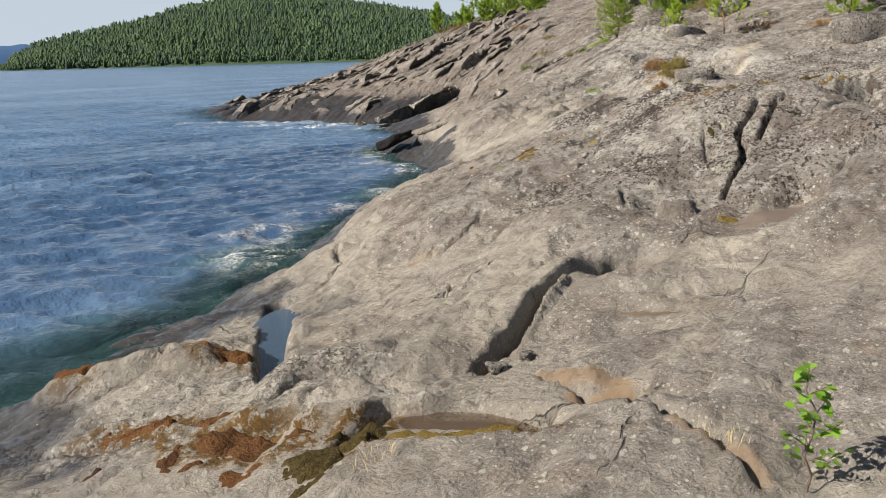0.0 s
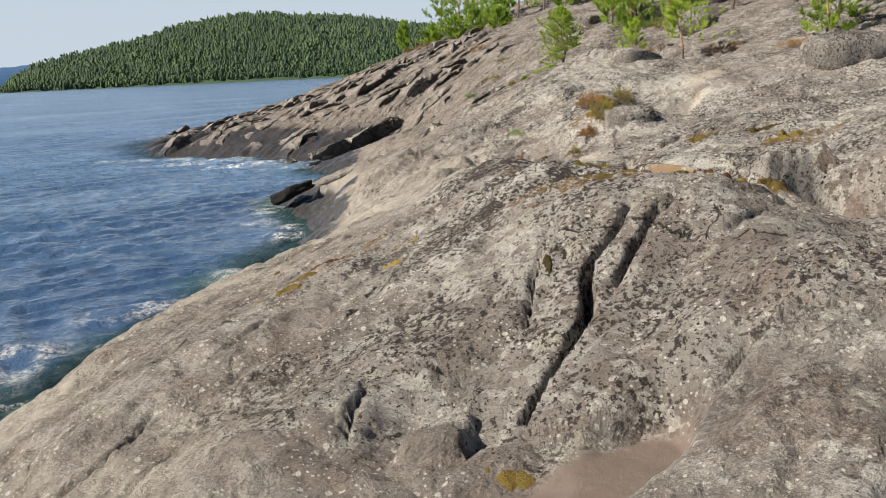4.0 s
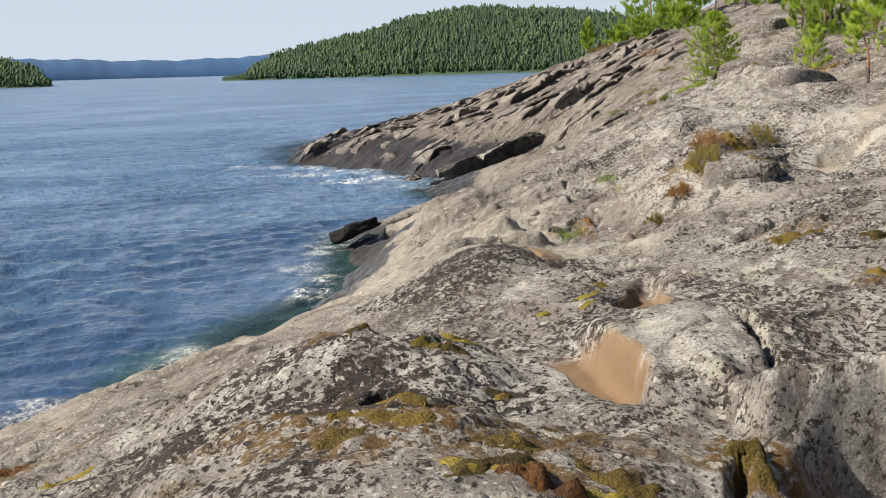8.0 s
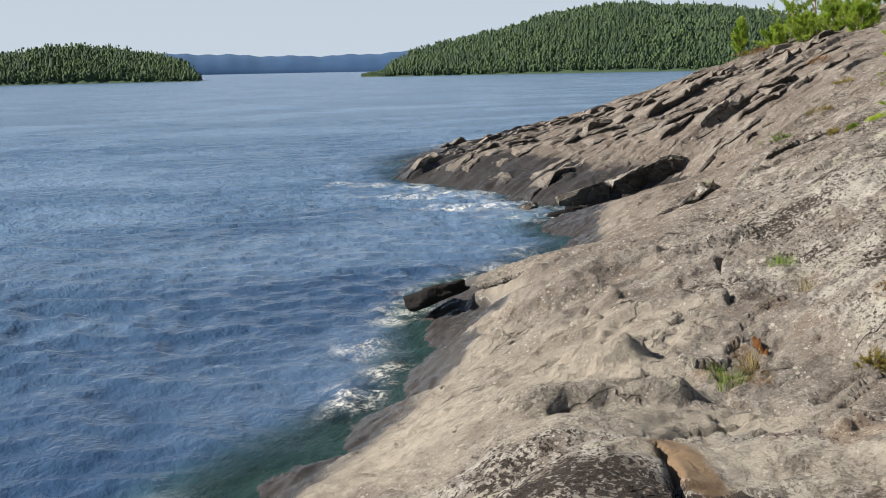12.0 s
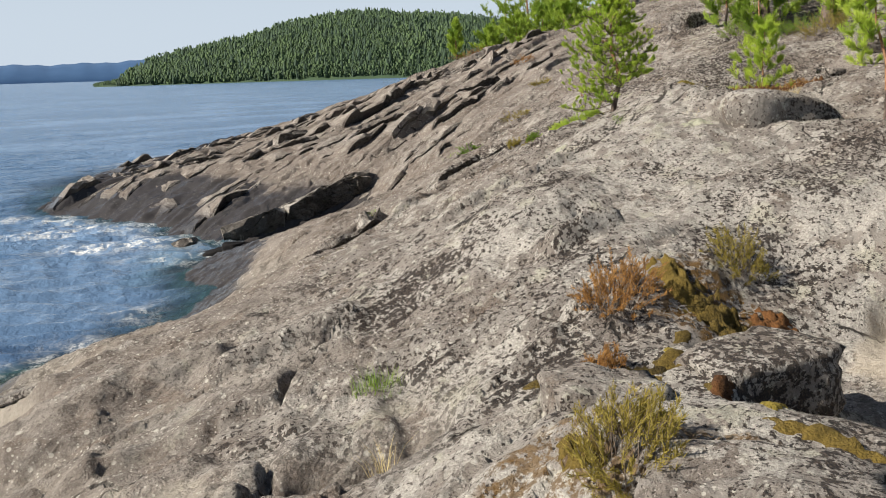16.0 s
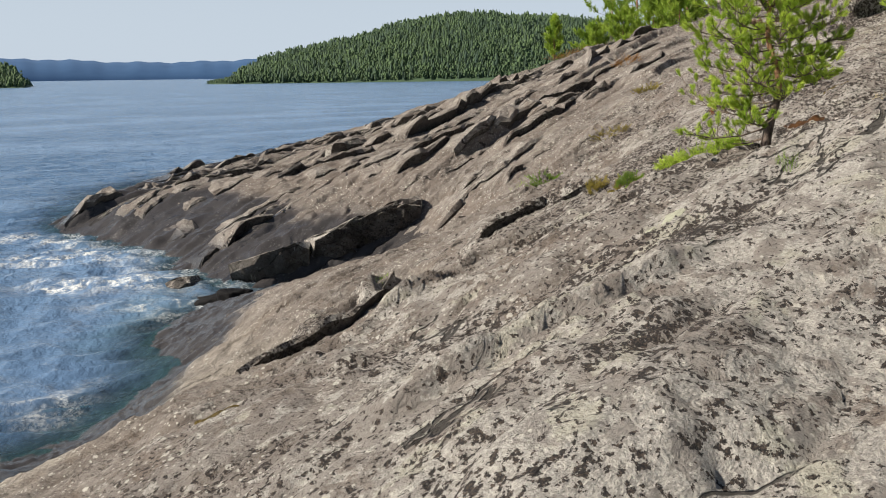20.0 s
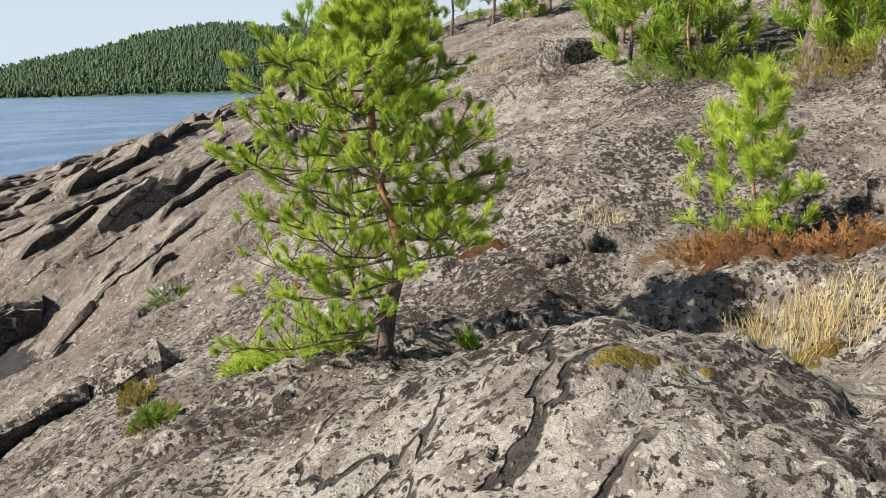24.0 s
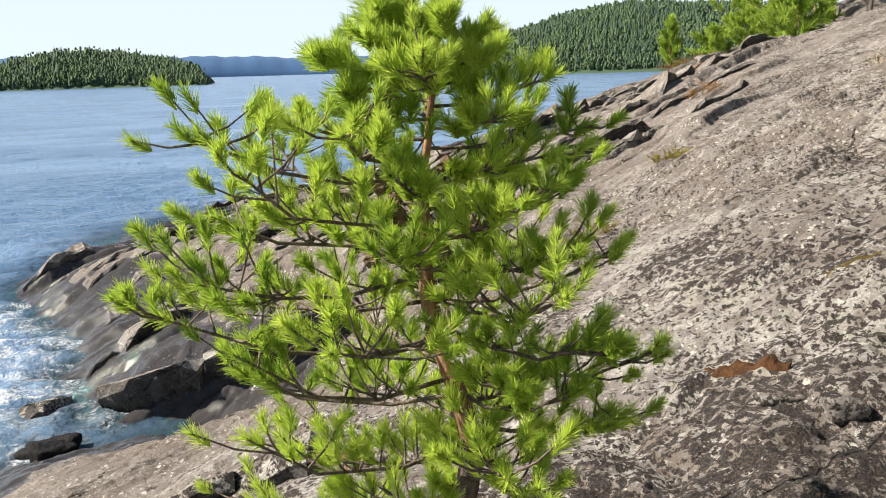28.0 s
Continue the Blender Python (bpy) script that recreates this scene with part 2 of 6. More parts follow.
def water_material():
    n = Nodes("lake_water")
    shallow, foam, far = n.attr("shallow"), n.attr("foam"), n.attr("open")
    froth = n.math("MULTIPLY", foam, n.span(n.noise(2.6, 9, 0.72, warp=0.6), 0.44, 0.60))
    froth = n.math("MULTIPLY", froth, n.span(n.noise(24, 5, 0.7), 0.36, 0.60, 0.05, 1.0))
    gust = n.noise(0.16, 4, 0.6, (2.2, 0.9, 1), 0.6)
    # blues raised to paint in reflected sky, most of all in open water
    deep = n.mix(n.span(gust, 0.4, 0.62), (0.028, 0.064, 0.140), (0.075, 0.135, 0.235))
    colour = n.mix(n.math("MULTIPLY", shallow, 0.85), deep, (0.040, 0.095, 0.080))
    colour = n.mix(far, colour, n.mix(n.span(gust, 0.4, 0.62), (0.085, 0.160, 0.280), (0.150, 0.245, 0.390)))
    colour = n.mix(froth, colour, (0.80, 0.80, 0.75))
    small = n.noise(3.6, 5, 0.6, (1.0, 1.25, 1))
    wide = n.noise(1.0, 5, 0.58, (1.0, 1.3, 1))
    tiny = n.noise(10.0, 4, 0.6, (1.0, 1.2, 1))
    h = n.math("ADD", n.math("ADD", n.math("MULTIPLY", small, 0.8), wide), n.math("MULTIPLY", tiny, 0.32))
    normal, relief = n.bump(h, 1.0, 0.06)
    n.link(n.span(far, 0, 1, 1.0, 1.9), relief.inputs["Strength"])
    n.bsdf.inputs["IOR"].default_value = 1.33
    n.done(colour, n.math("MAXIMUM", n.span(foam, 0, 0.7, 0.05, 0.75), n.span(far, 0.2, 1, 0.05, 0.26)), normal, 0.5)
    clear = n.node("ShaderNodeBsdfTransparent")
    clear.inputs["Color"].default_value = (0.55, 0.80, 0.74, 1)
    mx = n.t.nodes.new("ShaderNodeMixShader")
    n.link(n.math("MULTIPLY", n.math("MULTIPLY", n.attr("thin"), 0.75), n.span(froth, 0, 1, 1, 0)), mx.inputs[0])
    n.link(n.bsdf.outputs[0], mx.inputs[1])
    n.link(clear.outputs[0], mx.inputs[2])
    n.link(mx.outputs[0], n.t.nodes["Material Output"].inputs["Surface"])
    return n.mat


ROCK = rock_material("shore_rock")
STONE = rock_material("loose_rock", False, 0.8)
# for broken fronts: black stain and their shade, both mixed into the colour
DARK_STONE = rock_material("stained_shaded_rock", False, 0.28)
PALE_STONE = rock_material("lichened_rock", False)
WATER = water_material()
PUDDLE = Nodes("rain_pool_water")
PUDDLE.bsdf.inputs["IOR"].default_value = 1.33
POOL = PUDDLE
PUDDLE = PUDDLE.done((0.075, 0.058, 0.046), 0.05, PUDDLE.bump(PUDDLE.noise(7, 3), 0.15, 0.01)[0], 0.5)
seen = POOL.t.nodes.new("ShaderNodeBsdfTransparent")
seen.inputs["Color"].default_value = (0.88, 0.82, 0.75, 1)
blend = POOL.node("ShaderNodeMixShader", Fac=0.72)
POOL.link(POOL.bsdf.outputs[0], blend.inputs[1])
POOL.link(seen.outputs[0], blend.inputs[2])
POOL.link(blend.outputs[0], POOL.t.nodes["Material Output"].inputs["Surface"])
# near black: wet rock, with the shade of the undercut ledge put in the colour
WET_SHADED = plain_material("wet_shaded_rock", (0.006, 0.006, 0.007), (0.020, 0.019, 0.019), 9, 0.75, 0.8, 0.03)
WET_SHADED.node_tree.nodes["Principled BSDF"].inputs["Specular IOR Level"].default_value = 0.08
NEEDLE = plain_material("pine_needles", (0.24, 0.38, 0.036), (0.60, 0.72, 0.12), 9, 0.5, 0.0, 0.001, 0.45)
FAR_NEEDLE = plain_material("far_needles", (0.14, 0.25, 0.025), (0.38, 0.50, 0.07), 3, 0.6, 0.0, 0.001, 0.35)
DRY_NEEDLE = plain_material("dry_needles", (0.23, 0.075, 0.02), (0.36, 0.15, 0.05), 9, 0.7, 0.0, 0.001, 0.2)
BARK_LOW = bark_material("pine_bark_grey", (0.055, 0.042, 0.036), (0.20, 0.155, 0.13), 40)
BARK_HIGH = bark_material("pine_bark_orange", (0.20, 0.10, 0.055), (0.46, 0.26, 0.155), 40)
TWIG = bark_material("twig_bark", (0.10, 0.075, 0.058), (0.25, 0.20, 0.16), 60)
CONE = plain_material("pine_cone_scales", (0.07, 0.04, 0.026), (0.24, 0.16, 0.11), 60, 0.85)
BIRCH = plain_material("birch_leaves", (0.13, 0.28, 0.025), (0.24, 0.42, 0.05), 14, 0.5, 0.1, 0.001, 0.35)
HEATH = plain_material("heather_shoots", (0.22, 0.10, 0.03), (0.44, 0.25, 0.08), 20, 0.85, 0.1, 0.001, 0.2)
HEATH_Y = plain_material("yellow_heather_shoots", (0.16, 0.14, 0.03), (0.33, 0.27, 0.06), 20, 0.85, 0.1, 0.001, 0.2)
STRAW = plain_material("dry_grass", (0.42, 0.33, 0.14), (0.64, 0.54, 0.30), 15, 0.8, 0.1, 0.001, 0.25)
GRASS = plain_material("green_grass", (0.11, 0.22, 0.02), (0.25, 0.36, 0.05), 15, 0.7, 0.1, 0.001, 0.3)
MOSS = plain_material("moss_cushion", (0.035, 0.026, 0.008), (0.19, 0.135, 0.030), 55, 0.95, 1.0, 0.02)
MOSS_Y = plain_material("yellow_moss", (0.09, 0.072, 0.012), (0.33, 0.26, 0.048), 60, 0.95, 1.0, 0.02)
MOSS_RED = plain_material("rust_moss", (0.035, 0.016, 0.007), (0.13, 0.058, 0.018), 30, 0.95, 1.0, 0.02)
LICHEN = plain_material("pale_green_lichen", (0.27, 0.275, 0.205), (0.45, 0.455, 0.355), 70, 0.95, 0.9, 0.01)
FOREST = plain_material("forest_conifers", (0.034, 0.062, 0.042), (0.068, 0.108, 0.060), 0.03, 0.85, 0.6, 0.4)
LEAFY = plain_material("forest_birches", (0.052, 0.090, 0.044), (0.098, 0.152, 0.062), 0.03, 0.85, 0.6, 0.4)
FLOOR = plain_material("forest_floor", (0.034, 0.068, 0.040), (0.062, 0.105, 0.052), 0.06, 0.9)
# far woods: the blue of distance haze is painted into these base colours
FARHILL = plain_material("haze_tinted_hills", (0.036, 0.090, 0.20), (0.050, 0.115, 0.235), 0.012, 1.0)
FARSHORE = plain_material("haze_tinted_wood", (0.06, 0.12, 0.13), (0.11, 0.19, 0.17), 0.02, 1.0)
# ---- the shore rock: one sheet of landform functions ----
KEY_Y = [1, 5, 9, 13, 17, 21, 25, 29, 33, 38, 45, 55, 70]
SHORE_X = [-3.71, -2.59, -1.96, -0.85, -0.38, -1.50, -1.05, -2.17, -6.82, -9.34, -9.79, -8.2, 2.0]
SHOULDER = [0.12, 0.41, 0.97, 1.13, 1.19, 1.3, 0.81, 0.05, -0.27, -0.3, -0.16, 0.2, 0.43]
INLAND = [0.13, 0.11, 0.14, 0.1, 0.08, 0.16, 0.26, 0.33, 0.29, 0.27, 0.29, 0.38, 0.41]


def hash01(i, j, seed):
    h = (i * 374761393 + j * 668265263 + seed * 982451653) & 0xFFFFFFFF
    h = ((h ^ (h >> 13)) * 1274126177) & 0xFFFFFFFF
    return ((h ^ (h >> 16)) & 0xFFFF) / 65535.0


def vnoise(x, y, seed=0):
    """Smooth noise between -1 and 1, vectorised."""
    xi, yi = np.floor(x).astype(np.int64), np.floor(y).astype(np.int64)
    u, v = x - xi, y - yi
    u, v = u * u * u * (u * (u * 6 - 15) + 10), v * v * v * (v * (v * 6 - 15) + 10)
    a, b = hash01(xi, yi, seed), hash01(xi + 1, yi, seed)
    c, d = hash01(xi, yi + 1, seed), hash01(xi + 1, yi + 1, seed)
    return 2 * ((a * (1 - u) + b * u) * (1 - v) + (c * (1 - u) + d * u) * v) - 1


def turned(x, y, cx, cy, deg):
    c, s = math.cos(radians(deg)), math.sin(radians(deg))
    return (x - cx) * c + (y - cy) * s, -(x - cx) * s + (y - cy) * c


def swell(x, y, cx, cy, rx, ry, deg, h):
    u, v = turned(x, y, cx, cy, deg)
    return h * np.exp(-(u / rx) ** 2 - (v / ry) ** 2)


def sstep(a, b, x):
    t = np.clip((x - a) / (b - a), 0, 1)
    return t * t * (3 - 2 * t)


def broad(x, y):
    xs, a, b = (np.interp(y, KEY_Y, k) for k in (SHORE_X, SHOULDER, INLAND))
    d = x - xs
    d = np.where(d > 14, 14 + 14 * (1 - np.exp(-np.maximum(d - 14, 0) / 14)), d)
    z = np.where(d > 0, a * (1 - np.exp(-np.maximum(d, 0) / 2.5)) + b * d, (a / 2.5 + b) * d)
    return np.maximum(z, -2.5)


SWELLS = []
SWELLS.append((2.90, 8.50, 0.90, 0.80, 0, 0.37))
SWELLS.append((2.40, 12.70, 1.00, 0.80, 0, 0.21))
SWELLS.append((3.90, 18.70, 0.90, 0.90, 0, 0.22))
SWELLS.append((3.60, 20.50, 1.00, 0.90, 0, 0.18))
SWELLS.append((4.80, 22.40, 1.00, 1.00, 0, 0.28))
SWELLS.append((4.90, 26.90, 1.60, 1.50, 0, 0.42))
SWELLS.append((5.60, 30.30, 2.00, 1.80, 0, 0.36))
SWELLS.append((0.70, 29.80, 1.50, 1.60, 0, -0.26))
SWELLS.append((-5.50, 33.20, 2.00, 1.50, 0, 0.39))
SWELLS.append((0.90, 34.90, 2.50, 1.60, 0, -0.39))
SWELLS.append((-2.80, 42.00, 3.00, 3.00, 0, -0.26))
SWELLS.append((3.10, 15.30, 0.70, 0.80, 0, -0.30))
SWELLS.append((5.10, 18.00, 0.70, 0.90, 0, -0.30))
SWELLS.append((4.30, 8.30, 0.60, 1.20, 0, -0.33))
SWELLS.append((6.80, 22.00, 1.20, 1.40, 0, -0.33))
SWELLS.append((6.80, 25.20, 1.10, 1.00, 0, -0.35))
SWELLS.append((1.10, 24.00, 1.00, 1.30, 0, -0.33))
SWELLS.append((6.00, 41.00, 4.00, 4.00, 0, 0.37))
SWELLS.append((-1.90, 5.10, 0.70, 0.60, 0, 0.18))
SWELLS.append((-0.60, 6.50, 0.90, 0.80, 0, -0.17))
SWELLS.append((4.00, 16.50, 0.80, 0.60, 0, 0.28))
SWELLS.append((4.80, 10.60, 0.70, 0.70, 0, -0.15))
SWELLS.append((9.00, 21.00, 2.00, 2.00, 0, -0.28))
SWELLS.append((1.30, 5.60, 0.70, 0.60, 0, -0.13))
SWELLS.append((-1.60, 9.00, 0.80, 2.00, 0, -0.15))
SWELLS.append((-3.20, 34.80, 1.30, 1.30, 0, 0.13))
SWELLS.append((3.60, 7.15, 0.50, 0.45, 20, 0.16))
SWELLS.append((3.85, 10.60, 0.45, 0.60, 20, 0.12))
SWELLS.append((2.65, 9.85, 0.60, 0.35, 20, 0.14))
SWELLS.append((-0.75, 28.80, 1.70, 0.70, 34, -0.42))
SWELLS.append((3.90, 23.90, 0.80, 0.70, 0, 0.17))
SWELLS.append((0.40, 28.10, 1.30, 0.80, 30, -0.42))
SWELLS.append((1.25, 26.60, 0.90, 1.00, 0, -0.16))
SWELLS.append((0.50, 15.30, 0.60, 1.30, 0, -0.10))
SWELLS.append((5.75, 23.55, 0.60, 0.60, 0, -0.23))
SWELLS.append((-0.30, 14.60, 0.60, 0.60, 0, -0.25))
SWELLS.append((3.12, 13.13, 0.60, 0.60, 0, -0.26))
SWELLS.append((5.28, 24.32, 0.60, 0.60, 0, -0.24))
SWELLS.append((1.73, 6.64, 0.60, 0.60, 0, -0.28))
SWELLS.append((-1.50, 9.00, 0.60, 0.60, 0, -0.20))
SWELLS.append((4.74, 17.24, 0.60, 0.60, 0, 0.30))
SWELLS.append((-0.60, 18.40, 0.60, 0.60, 0, -0.19))
SWELLS.append((3.26, 21.00, 0.60, 0.60, 0, -0.09))
SWELLS.append((-2.20, 6.00, 0.60, 0.60, 0, -0.19))
SWELLS.append((-0.30, 15.80, 0.60, 0.60, 0, -0.18))
SWELLS.append((2.94, 17.58, 0.60, 0.60, 0, -0.13))
SWELLS.append((2.20, 10.01, 0.60, 0.60, 0, 0.21))
SWELLS.append((1.84, 5.30, 0.60, 0.60, 0, -0.17))
SWELLS.append((3.35, 8.64, 0.60, 0.60, 0, -0.20))
SWELLS.append((2.40, 13.17, 0.60, 0.60, 0, 0.20))
SWELLS.append((6.62, 22.05, 0.60, 0.60, 0, -0.15))
SWELLS.append((-0.40, 19.72, 0.60, 0.60, 0, -0.15))
SWELLS.append((1.86, 14.10, 0.60, 0.60, 0, 0.22))
SWELLS.append((4.08, 10.08, 0.60, 0.60, 0, -0.12))
SWELLS.append((2.89, 21.50, 0.60, 0.60, 0, -0.15))
SWELLS.append((1.34, 6.63, 0.60, 0.60, 0, 0.17))
SWELLS.append((-0.40, 17.20, 0.60, 0.60, 0, -0.12))
SWELLS.append((0.54, 23.25, 0.60, 0.60, 0, -0.13))
SWELLS.append((4.36, 23.69, 0.60, 0.60, 0, -0.13))
SWELLS.append((2.80, 16.30, 0.60, 0.60, 0, -0.10))
SWELLS.append((4.56, 16.30, 0.60, 0.60, 0, 0.10))
SWELLS.append((5.17, 18.46, 0.60, 0.60, 0, -0.12))
SWELLS.append((4.89, 21.20, 0.60, 0.60, 0, 0.10))
SWELLS.append((1.52, 24.82, 0.60, 0.60, 0, -0.09))
SWELLS.append((3.19, 15.21, 0.60, 0.60, 0, 0.10))
SWELLS.append((1.62, 13.68, 0.60, 0.60, 0, -0.15))
SWELLS.append((6.26, 25.30, 0.60, 0.60, 0, -0.11))
SWELLS.append((5.02, 17.49, 0.60, 0.60, 0, -0.17))
SWELLS.append((3.74, 23.50, 0.60, 0.60, 0, 0.06))
SWELLS.append((2.42, 14.40, 0.60, 0.60, 0, -0.07))
SWELLS.append((-0.37, 3.54, 0.60, 0.60, 0, 0.03))
SWELLS.append((4.79, 23.08, 0.60, 0.60, 0, 0.10))
SWELLS.append((2.90, 10.77, 0.60, 0.60, 0, -0.07))
SWELLS.append((3.96, 17.73, 0.60, 0.60, 0, -0.07))
SWELLS.append((0.43, 4.58, 0.60, 0.60, 0, -0.08))
SWELLS.append((5.13, 24.64, 0.60, 0.60, 0, 0.08))
SWELLS.append((3.99, 20.48, 0.60, 0.60, 0, -0.07))
SWELLS.append((4.08, 8.22, 0.60, 0.60, 0, -0.16))
SWELLS.append((3.65, 8.28, 0.60, 0.60, 0, 0.19))
SWELLS.append((4.77, 18.18, 0.60, 0.60, 0, 0.08))
# the washed slab in the cove, and the point beyond it
SWELLS.append((-0.24, 22.63, 0.80, 0.90, 0, -0.38))
SWELLS.append((0.63, 21.27, 0.80, 0.90, 0, -0.29))
SWELLS.append((1.90, 21.56, 0.80, 0.90, 0, -0.22))
SWELLS.append((-0.58, 23.78, 0.80, 0.90, 0, -0.21))
SWELLS.append((1.51, 22.57, 0.80, 0.90, 0, -0.14))
SWELLS.append((-0.81, 25.30, 0.80, 0.90, 0, -0.11))
SWELLS.append((-0.15, 20.59, 0.80, 0.90, 0, -0.10))
SWELLS.append((0.26, 21.99, 0.80, 0.90, 0, -0.08))
SWELLS.append((1.06, 23.74, 0.80, 0.90, 0, -0.06))
SWELLS.append((-0.81, 20.99, 0.80, 0.90, 0, -0.05))
SWELLS.append((1.18, 20.14, 0.80, 0.90, 0, -0.05))
SWELLS.append((-0.72, 24.39, 0.80, 0.90, 0, -0.04))
SWELLS.append((-0.58, 23.08, 0.80, 0.90, 0, -0.04))
SWELLS.append((-3.40, 35.30, 1.50, 1.50, 0, -0.30))


def polyline(x, y, pts):
    """Distance to a polyline, and how far along it (0 to 1) the nearest place is."""
    best, along, n = np.full(x.shape, 1e9), np.zeros(x.shape), len(pts) - 1
    for k in range(n):
        (ax, ay), (bx, by) = pts[k], pts[k + 1]
        dx, dy = bx - ax, by - ay
        t = np.clip(((x - ax) * dx + (y - ay) * dy) / (dx * dx + dy * dy), 0, 1)
        d = np.hypot(x - ax - t * dx, y - ay - t * dy)
        near = d < best
        best, along = np.where(near, d, best), np.where(near, (k + t) / n, along)
    return best, along


CRACKS, SCARPS, BASINS = [], [], []


def crack(width, depth, *pts):
    CRACKS.append((width, depth, pts))


def scarp(h, back, ax, ay, bx, by, soft=0.065):
    """A broken edge from a to b: the rock on the left of that line stands h higher and falls off over back metres."""
    SCARPS.append((h, back, ax, ay, bx, by, soft))


def basin(cx, cy, rx, ry, deg, z):
    """A hollow in the rock with a level floor at height z."""
    BASINS.append((cx, cy, rx, ry, deg, z))


# the domed rock with its twin cracks, and the crevice below it
crack(0.06, 0.26, (2.79, 8.2), (2.64, 7.99), (2.47, 7.75), (2.4, 7.34), (2.24, 7.04), (2.06, 6.69))
crack(0.045, 0.18, (2.92, 8.12), (2.76, 7.86), (2.56, 7.49))
crack(0.03, 0.06, (2.35, 8.3), (2.2, 7.8), (2.1, 7.3))
crack(0.04, 0.07, (1.63, 7.31), (1.75, 7.25), (1.9, 7.2))
crack(0.06, 0.09, (1.19, 6.02), (1.25, 6.08), (1.31, 6.03))
crack(0.05, 0.14, (1.3, 5.86), (1.05, 5.78), (0.82, 5.66), (0.6, 5.38))
crack(0.075, 0.34, (0.7, 5.5), (0.57, 5.34), (0.42, 5.02), (0.28, 4.72), (0.14, 4.5))
scarp(0.08, 0.7, 0.2, 4.62, 0.9, 5.78)
crack(0.03, 0.05, (0.55, 7.9), (0.68, 8.15), (0.75, 8.4))
crack(0.035, 0.06, (-0.05, 5.6), (0.0, 5.9), (-0.12, 6.1))
crack(0.04, 0.06, (-0.3, 6.9), (-0.15, 6.8), (-0.1, 7.0))
crack(0.19, 0.30, (-1.3, 6.7), (-1.2, 6.2), (-1.08, 5.4), (-0.93, 4.5))
crack(0.05, 0.07, (-1.0, 8.2), (-0.85, 7.5), (-1.0, 6.9))
crack(0.05, 0.08, (3.2, 8.5), (3.45, 8.35), (3.62, 8.28))
# hollows with sediment and rain water
basin(1.16, 5.76, 0.17, 0.08, 20, 0.58)
basin(0.08, 3.66, 0.34, 0.15, -14, 0.53)
basin(1.2, 4.9, 0.26, 0.09, -30, 0.655)
basin(0.66, 3.72, 0.3, 0.08, -25, 0.60)
basin(4.5, 9.15, 0.42, 0.36, 0, 1.22)
basin(0.3, 10.5, 0.2, 0.12, 30, 0.66)
basin(2.56, 10.05, 0.1, 0.13, 0, 1.28)
basin(5.05, 17.2, 0.65, 0.3, 35, 1.30)
basin(5.6, 18.3, 0.5, 0.3, 40, 1.42)
# broken edges and grooves between the domes and the inlet
scarp(0.22, 0.5, 3.95, 9.5, 4.5, 9.68)
crack(0.06, 0.1, (3.3, 12.0), (3.0, 12.6), (2.75, 13.2), (2.5, 13.9))
scarp(0.11, 0.5, 2.62, 17.26, 3.10, 17.43, 0.03)
crack(0.05, 0.1, (2.5, 17.35), (2.6, 17.1), (2.6, 16.85))
crack(0.05, 0.05, (2.85, 16.2), (2.78, 15.75), (2.62, 15.4))
scarp(0.12, 0.4, 1.8, 15.62, 2.1, 15.85)
scarp(0.1, 0.4, 2.28, 15.68, 2.6, 15.45)
crack(0.05, 0.09, (2.5, 14.5), (2.9, 14.9), (3.3, 15.2), (3.6, 15.6))
scarp(0.18, 0.5, -0.65, 19.78, 0.4, 19.25)
scarp(0.16, 0.35, 3.72, 18.85, 4.15, 19.05)
crack(0.06, 0.1, (2.5, 18.6), (2.35, 18.2), (2.4, 17.9))
scarp(0.17, 0.6, 1.0, 23.95, 1.72, 24.7, 0.04)
crack(0.05, 0.1, (1.02, 23.93), (1.35, 24.25), (1.72, 24.66))
scarp(0.12, 0.4, 2.75, 24.9, 3.2, 25.0)
# seams in the lower rock, near the start
crack(0.05, 0.09, (-0.83, 4.34), (-0.58, 4.49), (-0.17, 4.53), (0.16, 4.6))
crack(0.05, 0.08, (-0.93, 4.05), (-0.76, 4.3), (-0.31, 4.32), (-0.1, 3.97))
crack(0.06, 0.08, (0.37, 4.26), (0.6, 3.8), (0.82, 3.37), (0.91, 3.06), (1.0, 2.74))
crack(0.06, 0.10, (-2.34, 4.39), (-1.82, 4.2), (-1.24, 3.99), (-0.72, 3.88))
scarp(0.10, 0.4, -0.9, 4.3, 0.1, 4.55)
scarp(0.12, 0.5, -2.4, 4.9, -1.3, 4.95)
scarp(0.10, 0.4, -0.75, 3.75, -0.1, 3.72)
scarp(0.08, 0.4, 1.0, 5.3, 1.95, 5.15)
crack(0.045, 0.07, (0.27, 7.5), (0.19, 7.21), (-0.07, 6.73))
# lobes and seams above the inlet
crack(0.05, 0.10, (3.18, 15.33), (3.33, 15.51), (3.54, 15.62), (3.72, 15.78))
scarp(0.10, 0.4, 1.53, 15.7, 2.0, 15.76)
scarp(0.14, 0.5, 1.6, 14.6, 2.6, 15.1)
scarp(0.10, 0.4, 2.55, 16.9, 2.68, 17.25)
scarp(0.09, 0.6, 1.1, 16.8, 1.9, 17.2)
scarp(0.10, 0.5, 0.4, 17.9, 1.3, 18.2)
scarp(0.12, 0.5, 1.8, 18.4, 2.6, 18.9)
scarp(0.10, 0.5, 1.5, 21.0, 2.4, 21.5)
# behind the pine: the step in its shade
scarp(0.13, 0.8, 4.75, 24.2, 6.1, 24.12, 0.09)
scarp(0.2, 0.8, 5.3, 21.2, 6.1, 21.6, 0.1)
crack(0.04, 0.06, (5.0, 26.3), (5.4, 26.4), (5.8, 26.3))


